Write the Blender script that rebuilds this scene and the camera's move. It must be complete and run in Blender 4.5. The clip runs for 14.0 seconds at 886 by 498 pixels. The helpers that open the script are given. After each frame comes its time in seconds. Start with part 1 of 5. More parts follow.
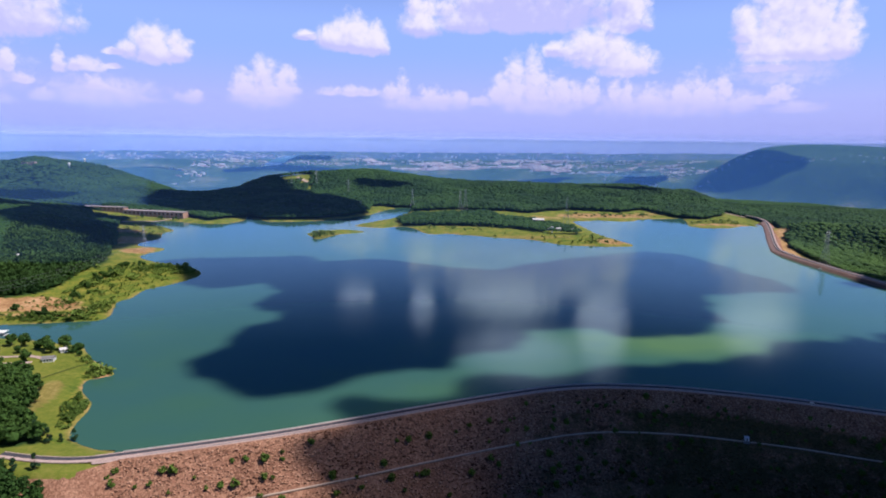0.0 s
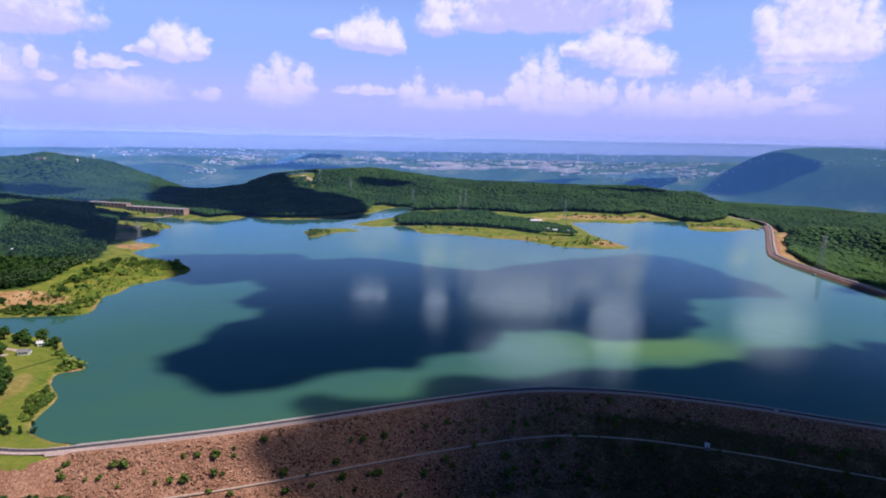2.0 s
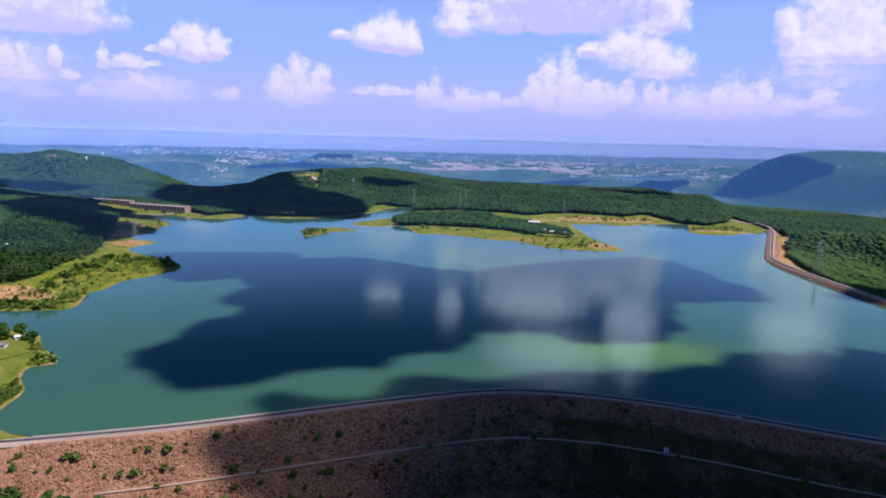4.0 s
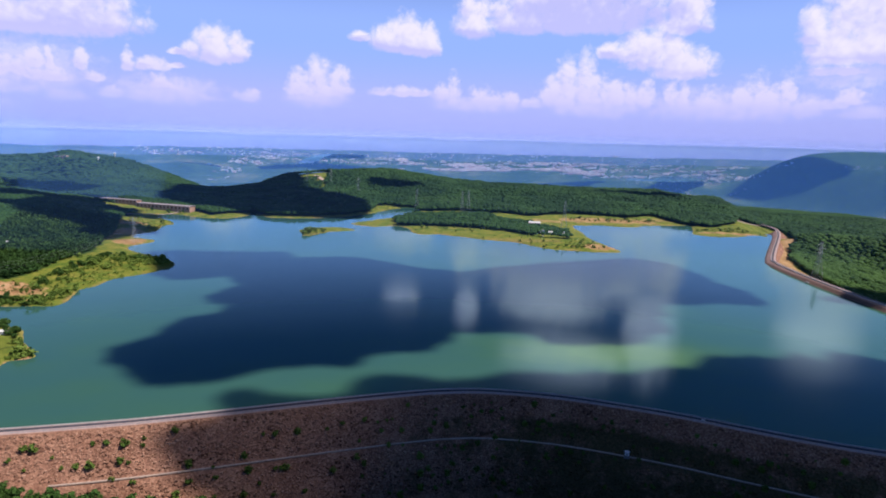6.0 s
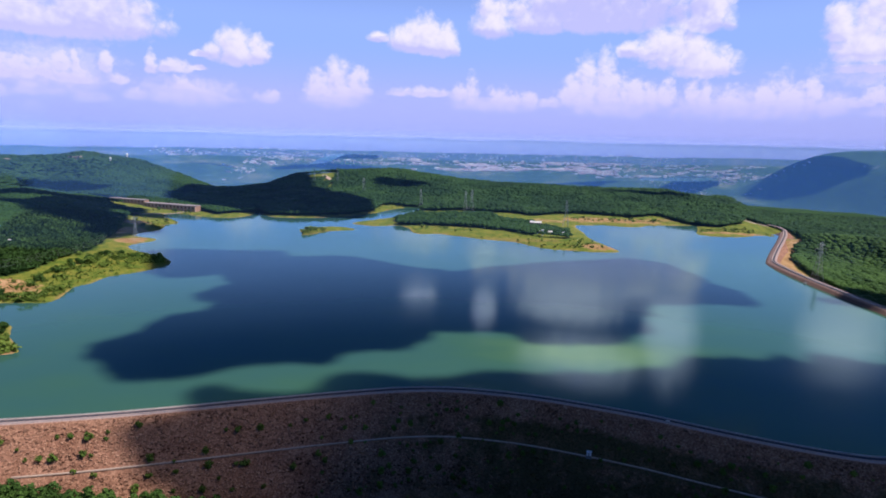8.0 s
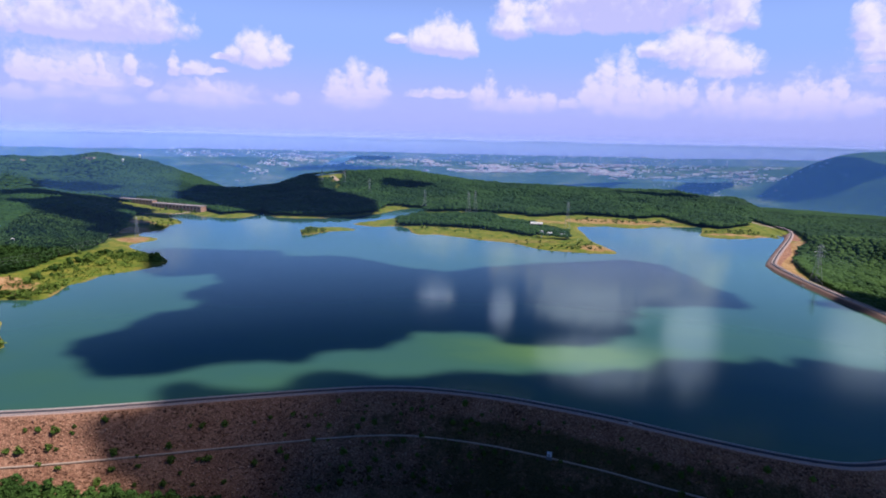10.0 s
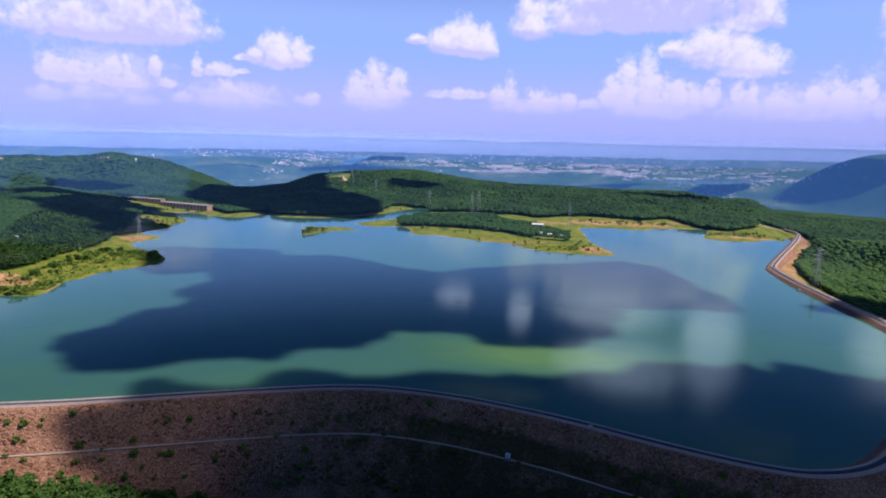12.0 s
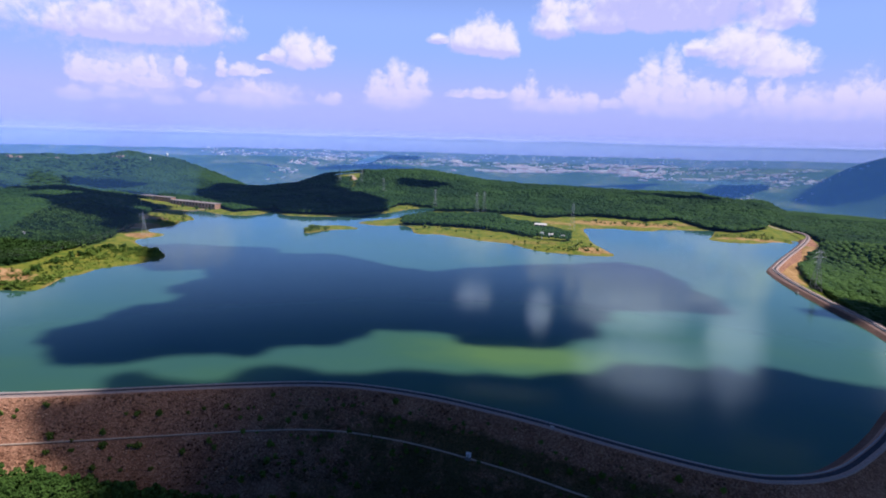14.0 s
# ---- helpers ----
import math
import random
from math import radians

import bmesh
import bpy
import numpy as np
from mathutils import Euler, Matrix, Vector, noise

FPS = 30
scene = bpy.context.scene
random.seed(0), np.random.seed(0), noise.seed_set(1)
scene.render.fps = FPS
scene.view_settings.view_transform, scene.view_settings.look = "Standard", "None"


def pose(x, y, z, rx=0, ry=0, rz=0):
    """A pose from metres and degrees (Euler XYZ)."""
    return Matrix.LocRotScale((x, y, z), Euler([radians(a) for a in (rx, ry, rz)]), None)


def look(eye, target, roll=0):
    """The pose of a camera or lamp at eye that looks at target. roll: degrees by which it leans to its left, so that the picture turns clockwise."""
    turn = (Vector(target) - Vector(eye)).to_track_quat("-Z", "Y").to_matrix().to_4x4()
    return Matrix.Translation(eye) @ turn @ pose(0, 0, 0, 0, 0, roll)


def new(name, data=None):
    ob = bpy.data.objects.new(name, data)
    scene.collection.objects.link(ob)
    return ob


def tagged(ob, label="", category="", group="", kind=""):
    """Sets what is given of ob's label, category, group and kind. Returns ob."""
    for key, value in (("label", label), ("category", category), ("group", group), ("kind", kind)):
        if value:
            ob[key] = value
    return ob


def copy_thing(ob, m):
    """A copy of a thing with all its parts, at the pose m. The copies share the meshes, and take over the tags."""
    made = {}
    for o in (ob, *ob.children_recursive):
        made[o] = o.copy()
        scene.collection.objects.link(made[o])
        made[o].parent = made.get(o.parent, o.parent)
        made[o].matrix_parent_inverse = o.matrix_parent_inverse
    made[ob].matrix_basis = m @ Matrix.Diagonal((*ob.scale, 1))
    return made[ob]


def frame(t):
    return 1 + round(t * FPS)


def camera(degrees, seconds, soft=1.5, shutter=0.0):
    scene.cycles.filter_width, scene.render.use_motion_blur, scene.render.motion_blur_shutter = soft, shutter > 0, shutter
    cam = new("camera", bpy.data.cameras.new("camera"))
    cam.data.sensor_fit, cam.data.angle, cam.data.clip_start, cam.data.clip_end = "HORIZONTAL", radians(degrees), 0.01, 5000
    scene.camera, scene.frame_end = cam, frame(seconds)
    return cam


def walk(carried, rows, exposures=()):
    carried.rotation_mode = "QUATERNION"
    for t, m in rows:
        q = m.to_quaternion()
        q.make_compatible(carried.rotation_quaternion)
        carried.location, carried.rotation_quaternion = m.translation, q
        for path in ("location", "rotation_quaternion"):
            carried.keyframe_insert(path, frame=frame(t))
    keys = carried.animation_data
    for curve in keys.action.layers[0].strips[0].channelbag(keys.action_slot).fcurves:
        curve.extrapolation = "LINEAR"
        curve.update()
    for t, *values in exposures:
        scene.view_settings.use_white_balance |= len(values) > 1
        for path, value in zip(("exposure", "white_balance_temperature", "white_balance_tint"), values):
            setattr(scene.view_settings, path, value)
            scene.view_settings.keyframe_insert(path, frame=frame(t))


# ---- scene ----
cam = camera(75.5, 14.0, soft=1.9)
PATH = [
    (0, (-0.627, -0.468, 198.51), (-0.577, 1.495, 198.132), 0.7),
    (0.5, (8.803, -1.145, 198.757), (8.841, 0.819, 198.378), 0.9),
    (1, (18.722, -0.96, 199.097), (18.748, 1.003, 198.717), 1.1),
    (1.5, (28.299, -0.867, 200.21), (28.314, 1.096, 199.828), 1.1),
    (2, (38.512, -1.003, 200.16), (38.514, 0.961, 199.779), 1.2),
    (2.5, (48.949, -0.795, 200.344), (48.937, 1.168, 199.965), 1.2),
    (3, (58.767, -0.548, 200.687), (58.744, 1.415, 200.307), 1.3),
    (5.5, (109.977, 1.533, 200.031), (109.882, 3.494, 199.653), 1.7),
    (6, (120.127, 2.173, 200.057), (120.017, 4.134, 199.679), 1.6),
    (6.5, (130.115, 2.547, 200.005), (129.989, 4.507, 199.626), 1.6),
    (7, (139.901, 3.009, 199.867), (139.76, 4.967, 199.489), 1.5),
    (7.5, (149.85, 3.665, 199.941), (149.694, 5.623, 199.562), 1.4),
    (8, (159.812, 4.559, 199.722), (159.64, 6.516, 199.343), 1.4),
    (10.5, (209.876, 8.135, 200.316), (209.627, 10.083, 199.94), 1.3),
    (11, (220.265, 9.313, 200.706), (220.0, 11.259, 200.329), 1.3),
    (11.5, (229.885, 10.552, 200.941), (229.604, 12.496, 200.564), 1.3),
    (12, (239.965, 11.553, 201.032), (239.668, 13.494, 200.656), 1.4),
    (12.5, (250.083, 12.736, 201.177), (249.769, 14.675, 200.8), 1.4),
    (13, (259.934, 14.075, 201.428), (259.604, 16.011, 201.05), 1.4),
    (13.5, (269.842, 15.382, 201.544), (269.496, 17.315, 201.166), 1.4),
    (14, (279.322, 17.2, 201.72), (278.958, 19.13, 201.341), 1.5),
]
walk(cam, [(t, look(eye, target, roll)) for t, eye, target, roll in PATH], [(0, 0.1, 5950, 16), (14, 0.1, 5950, 16)])

# ---- light ----
SUN_DIR = Vector((0.52, -0.10, 0.85)).normalized()
sun = new("sun", bpy.data.lights.new("sun", "SUN"))
sun.data.energy, sun.data.angle, sun.data.color = 5.0, radians(0.55), (1.0, 0.90, 0.77)
sun.matrix_world = look((400, 300, 900), Vector((400, 300, 900)) - SUN_DIR)


def build_world():
    """Blue summer sky with fair-weather cumulus, flat below and heaped above."""
    world = bpy.data.worlds.new("summer_sky")
    scene.world = world
    world.use_nodes = True
    nt = world.node_tree
    nt.nodes.clear()

    def node(kind, **inputs):
        n = nt.nodes.new(kind)
        for k, v in inputs.items():
            n.inputs[int(k[1:])].default_value = v
        return n

    def math_(op, a, b=None, clamp=False):
        n = nt.nodes.new("ShaderNodeMath")
        n.operation, n.use_clamp = op, clamp
        for i, v in enumerate((a, b)):
            if v is None:
                continue
            if isinstance(v, (int, float)):
                n.inputs[i].default_value = v
            else:
                nt.links.new(v, n.inputs[i])
        return n.outputs[0]

    def vec(op, a, b):
        n = nt.nodes.new("ShaderNodeVectorMath")
        n.operation = op
        for i, v in enumerate((a, b)):
            if isinstance(v, tuple):
                n.inputs[i].default_value = v
            else:
                nt.links.new(v, n.inputs[i])
        return n.outputs["Value"] if op == "DOT_PRODUCT" else n.outputs["Vector"]

    def smooth(v, lo, hi):
        n = nt.nodes.new("ShaderNodeMapRange")
        n.interpolation_type = "SMOOTHSTEP"
        nt.links.new(v, n.inputs[0])
        n.inputs[1].default_value, n.inputs[2].default_value = lo, hi
        return n.outputs[0]

    def mix(f, a, b):
        n = nt.nodes.new("ShaderNodeMix")
        n.data_type = "RGBA"
        for sock, v in ((n.inputs[0], f), (n.inputs[6], a), (n.inputs[7], b)):
            if isinstance(v, (tuple, float, int)):
                sock.default_value = v
            else:
                nt.links.new(v, sock)
        return n.outputs[2]

    coord = nt.nodes.new("ShaderNodeTexCoord").outputs["Generated"]
    sep = nt.nodes.new("ShaderNodeSeparateXYZ")
    nt.links.new(coord, sep.inputs[0])
    deg = 180 / math.pi
    az = math_("MULTIPLY", math_("ARCTAN2", sep.outputs[0], sep.outputs[1]), deg)
    el = math_("MULTIPLY", math_("ARCSINE", sep.outputs[2]), deg)
    comb = nt.nodes.new("ShaderNodeCombineXYZ")
    nt.links.new(az, comb.inputs[0])
    nt.links.new(el, comb.inputs[1])
    place = comb.outputs[0]

    def fbm(v, scale, detail=6.0, rough=0.55):
        n = nt.nodes.new("ShaderNodeTexNoise")
        nt.links.new(v, n.inputs["Vector"])
        n.inputs["Scale"].default_value, n.inputs["Detail"].default_value = scale, detail
        n.inputs["Roughness"].default_value = rough
        return n.outputs[0]

    # heaps of cumulus: azimuth, elevation of the base line, half width, height
    heaps = [
        (-38.7, 7.9, 7.7, 3.1), (-35.5, 8.3, 5.9, 4.0),
        (-24.7, 6.7, 2.2, 2.9), (-22.6, 6.9, 1.3, 2.0), (-26.3, 6.7, 1.2, 1.4), (-23.9, 6.7, 2.7, 1.1), (-27.3, 6.7, 1.2, 0.5),
        (-7.3, 8.5, 2.6, 3.2), (-9.1, 8.6, 1.9, 2.1), (-5.5, 8.3, 1.8, 2.6), (-7.3, 8.2, 3.3, 1.3), (-11.5, 9.0, 1.2, 0.7),
        (-0.9, 10.0, 2.1, 3.6), (8.8, 10.4, 9.6, 5.5), (18.2, 10.2, 2.4, 4.1), (4.2, 10.6, 4.7, 3.3),
        (15.2, 7.9, 4.0, 2.5), (12.3, 8.0, 1.8, 1.4), (18.4, 6.4, 3.0, 2.2), (16.9, 7.1, 3.8, 1.9),
        (30.6, 7.2, 3.6, 8.0), (28.0, 8.9, 1.4, 2.9), (32.4, 7.1, 2.8, 7.0), (29.9, 6.0, 2.8, 0.7), (34.7, 7.3, 1.6, 4.3)]
    low_heaps = [
        (9.8, 3.9, 1.3, 4.9), (8.2, 3.8, 1.7, 4.1), (6.7, 3.9, 1.3, 2.8), (11.2, 3.8, 1.8, 3.0), (12.7, 3.9, 1.2, 2.3),
        (13.8, 3.9, 1.1, 2.1), (15.3, 3.8, 1.1, 2.2), (17.4, 3.8, 0.9, 2.2), (18.5, 3.8, 0.8, 2.3), (20.6, 3.3, 1.8, 2.2),
        (23.7, 3.4, 1.4, 2.8), (24.6, 3.4, 1.0, 3.6), (25.6, 3.3, 1.1, 2.5), (26.6, 3.2, 0.9, 3.0), (27.8, 2.9, 1.8, 1.4), (22.8, 3.4, 1.0, 1.9),
        (31.1, 3.8, 1.5, 1.2), (29.8, 3.4, 1.7, 0.8), (32.3, 2.7, 2.5, 0.9),
        (-7.2, 4.2, 3.4, 0.9), (-9.6, 4.1, 1.4, 0.7), (-2.6, 3.6, 1.0, 3.1), (-3.6, 4.0, 1.4, 1.6), (-0.2, 3.5, 1.4, 1.9), (1.4, 3.5, 2.3, 1.2), (2.8, 3.5, 1.2, 1.4), (4.9, 3.3, 1.5, 0.9),
        (-15.5, 4.0, 1.8, 3.4), (-17.2, 4.1, 1.5, 2.3), (-13.6, 4.2, 1.5, 2.5), (-16.3, 3.3, 2.5, 1.0), (-21.9, 3.2, 1.5, 1.0),
        (-31.5, 5.4, 0.6, 1.6), (-29.8, 5.4, 1.8, 1.1), (-27.8, 5.5, 1.0, 0.4), (-29.0, 4.0, 1.3, 1.2), (-27.7, 3.3, 1.5, 1.2), (-25.7, 2.9, 2.0, 0.7), (-32.8, 2.9, 1.2, 0.9), (-31.0, 2.7, 1.2, 0.7),
        (-38.0, 4.9, 1.1, 1.7), (-37.0, 5.0, 0.5, 2.3), (-34.9, 5.1, 0.8, 1.5), (-39.0, 4.4, 1.6, 1.5), (-40.5, 4.5, 1.5, 1.8), (-37.5, 4.0, 2.5, 1.3), (-34.1, 4.1, 0.9, 0.8), (-36.1, 2.5, 1.7, 0.8),
        (-40.2, 2.9, 1.6, 1.0), (-40.3, 1.6, 0.9, 0.8), (-42.1, 4.5, 1.8, 2.0), (-42.8, 2.7, 1.7, 1.0)]
    # soft unseen ones above the view, added for lake reflections, others to both sides: azimuth, elevation, half width,
    # half height
    high = [(-0.6, 16.6, 1.4, 2.2), (-7.4, 15.4, 2.2, 1.1), (31.2, 15.4, 3.6, 3.4), (9.5, 21.0, 7.0, 2.8), (17.6, 18.0, 2.9, 5.0), (14.5, 13.0, 3.0, 2.2), (8.0, 15.5, 6.0, 2.6),
            (-50, 11, 7, 4), (50, 9, 8, 4), (62, 14, 9, 4), (-66, 9, 9, 4)]
    warp = vec("MULTIPLY", vec("SUBTRACT", nt_color(nt, place, 0.7), (0.5, 0.5, 0.5)), (0.9, 0.5, 0.0))
    warped = vec("ADD", place, warp)

    def billow(v, scale):
        n = nt.nodes.new("ShaderNodeTexVoronoi")
        n.feature = "SMOOTH_F1"
        nt.links.new(v, n.inputs["Vector"])
        n.inputs["Scale"].default_value, n.inputs["Smoothness"].default_value = scale, 0.35
        return math_("SUBTRACT", 0.42, n.outputs["Distance"])

    def field(cells, where):
        total = None
        for a, e, w, h in cells:
            d = vec("SUBTRACT", where, (a, e, 0.0))
            up = vec("MULTIPLY", d, (1 / w, 1 / h, 0.0))
            down = vec("MULTIPLY", d, (-1 / w, -1 / min(0.36 * h, 0.8), 0.0))
            q = vec("MAXIMUM", up, down)
            v = math_("SUBTRACT", 1.0, vec("DOT_PRODUCT", q, q))
            total = v if total is None else math_("MAXIMUM", total, v)
        return total

    shreds = fbm(warped, 1.1, 8.0, 0.66)

    def density(shift):
        where, near = vec("ADD", warped, shift), vec("ADD", place, shift)
        puffs = math_("ADD", math_("MULTIPLY", billow(near, 0.62), 0.55), math_("MULTIPLY", billow(where, 1.7), 0.42))
        return math_("ADD", math_("MAXIMUM", field(heaps + low_heaps, where), -0.9), math_("ADD", puffs, 0.22))

    body = density((0.0, 0.0, 0.0))
    above, below = density((0.25, 0.75, 0.0)), density((-0.2, -0.6, 0.0))
    veils = None
    for a, e, w, h in high:
        q = vec("MULTIPLY", vec("SUBTRACT", warped, (a, e, 0.0)), (1 / w, 1 / h, 0.0))
        v = math_("SUBTRACT", 1.0, vec("DOT_PRODUCT", q, q))
        veils = v if veils is None else math_("MAXIMUM", veils, v)
    murk = None
    for a, e, w, h in ((-38.5, 5.0, 5.5, 2.8), (-28.5, 3.6, 5.0, 1.6), (22.0, 3.6, 9.0, 1.7), (11.0, 3.4, 6.0, 1.3), (-15.5, 3.6, 3.5, 1.2), (0.0, 3.4, 5.5, 0.9), (-40.0, 9.2, 10.0, 3.2), (31.0, 6.0, 5.0, 1.6)):
        q = vec("MULTIPLY", vec("SUBTRACT", warped, (a, e, 0.0)), (1 / w, 1 / h, 0.0))
        v = math_("SUBTRACT", 1.0, vec("DOT_PRODUCT", q, q))
        murk = v if murk is None else math_("MAXIMUM", murk, v)
    murk = math_("MULTIPLY", smooth(math_("ADD", murk, math_("MULTIPLY", math_("SUBTRACT", shreds, 0.5), 2.4)), -0.1, 1.2), 0.5)
    veils = smooth(math_("ADD", veils, math_("MULTIPLY", math_("SUBTRACT", shreds, 0.5), 1.6)), -0.25, 1.0)
    # scattered small clouds all round, away from the picture too
    scatter = fbm(vec("MULTIPLY", place, (0.35, 1.0, 0.0)), 0.23, 5.0, 0.6)
    spread = math_("SUBTRACT", math_("MULTIPLY", math_("SUBTRACT", scatter, 0.78), 6.0), math_("SUBTRACT", 1.0, smooth(el, 3.0, 9.0)))
    spread = math_("SUBTRACT", spread, math_("SUBTRACT", 1.5, math_("MULTIPLY", smooth(math_("ABSOLUTE", az), 44.0, 56.0), 1.5)))
    # the low, far ones are torn to shreds by the distance and the haze
    torn = math_("SUBTRACT", 1.65, math_("MULTIPLY", smooth(el, 4.0, 8.5), 0.75))
    ragged = math_("SUBTRACT", math_("MULTIPLY", math_("SUBTRACT", shreds, 0.5), math_("MULTIPLY", torn, 1.3)), math_("MULTIPLY", math_("SUBTRACT", torn, 0.9), 0.22))
    dens = math_("ADD", math_("MAXIMUM", body, math_("MINIMUM", spread, 0.4)), ragged)
    cover = smooth(dens, -0.08, 0.9)
    cover = math_("MULTIPLY", cover, math_("ADD", math_("MULTIPLY", smooth(el, 3.0, 8.5), 0.25), math_("MULTIPLY", smooth(el, 0.8, 4.5), 0.66)))
    cover = math_("MAXIMUM", cover, math_("MAXIMUM", math_("MULTIPLY", veils, 0.8), murk))
    # cloud body: painted light, white crowns towards the sun, lavender-grey shaded bases and hollows
    lit = math_("ADD", math_("SUBTRACT", below, above), math_("MULTIPLY", math_("SUBTRACT", shreds, 0.5), 0.9))
    # the heaviest ones get their underside shade painted in as grey
    for a, e, w, h, k in ((10.0, 11.6, 9.0, 1.9, 1.0), (-37.0, 9.4, 8.0, 3.0, 0.45)):
        q = vec("MULTIPLY", vec("SUBTRACT", warped, (a, e, 0.0)), (1 / w, 1 / h, 0.0))
        lit = math_("SUBTRACT", lit, math_("MULTIPLY", smooth(math_("SUBTRACT", 1.0, vec("DOT_PRODUCT", q, q)), -0.2, 0.8), k))
    tone = mix(smooth(lit, -1.0, 0.75), (0.60, 0.58, 0.90, 1), (1.0, 0.905, 0.945, 1))
    fade = smooth(el, 2.0, 9.5)
    tone = mix(fade, (0.88, 0.76, 0.95, 1), tone)
    sky = nt.nodes.new("ShaderNodeTexSky")
    sky.sky_type, sky.sun_disc = "NISHITA", False
    sky.sun_elevation = math.asin(SUN_DIR.z)
    sky.sun_rotation = math.atan2(SUN_DIR.x, SUN_DIR.y)
    sky.air_density, sky.dust_density, sky.ozone_density = 1.0, 0.2, 4.0
    bg = nt.nodes.new("ShaderNodeBackground")
    tint = nt.nodes.new("ShaderNodeMix")
    tint.data_type, tint.blend_type = "RGBA", "MULTIPLY"
    tint.inputs[0].default_value, tint.inputs[7].default_value = 1.0, (0.46, 0.76, 1.18, 1)
    nt.links.new(sky.outputs[0], tint.inputs[6])
    nt.links.new(tint.outputs[2], bg.inputs[0])
    bg.inputs[1].default_value = SKY
    haze = nt.nodes.new("ShaderNodeBackground")
    nt.links.new(mix(smooth(el, 0.5, 9.0), (0.57, 0.55, 0.95, 1), (0.37, 0.53, 1.0, 1)), haze.inputs[0])
    haze.inputs[1].default_value = 0.95
    hz = nt.nodes.new("ShaderNodeMixShader")
    veil = math_("SUBTRACT", 1.0, smooth(el, 10.0, 20.0))
    # the low bright veil is dimmed behind the view, to weaken skylight on the dam
    ahead = math_("SUBTRACT", 1.0, smooth(math_("ABSOLUTE", az), 55.0, 115.0))
    veil = math_("MULTIPLY", veil, math_("ADD", math_("MULTIPLY", ahead, 0.62), 0.26))
    nt.links.new(veil, hz.inputs[0])
    nt.links.new(bg.outputs[0], hz.inputs[1])
    nt.links.new(haze.outputs[0], hz.inputs[2])
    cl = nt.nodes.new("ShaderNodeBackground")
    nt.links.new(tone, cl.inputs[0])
    # clouds made brighter above the view, to strengthen their reflections in the lake
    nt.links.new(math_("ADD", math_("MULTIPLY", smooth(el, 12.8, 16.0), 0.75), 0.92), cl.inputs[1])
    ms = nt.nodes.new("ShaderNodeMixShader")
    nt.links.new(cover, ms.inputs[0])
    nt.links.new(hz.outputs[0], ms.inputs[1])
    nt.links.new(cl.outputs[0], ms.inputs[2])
    out = nt.nodes.new("ShaderNodeOutputWorld")
    nt.links.new(ms.outputs[0], out.inputs[0])


def nt_color(nt, place, scale):
    n = nt.nodes.new("ShaderNodeTexNoise")
    nt.links.new(place, n.inputs["Vector"])
    n.inputs["Scale"].default_value, n.inputs["Detail"].default_value = scale, 3.0
    return n.outputs["Color"]


SKY = 0.042
build_world()


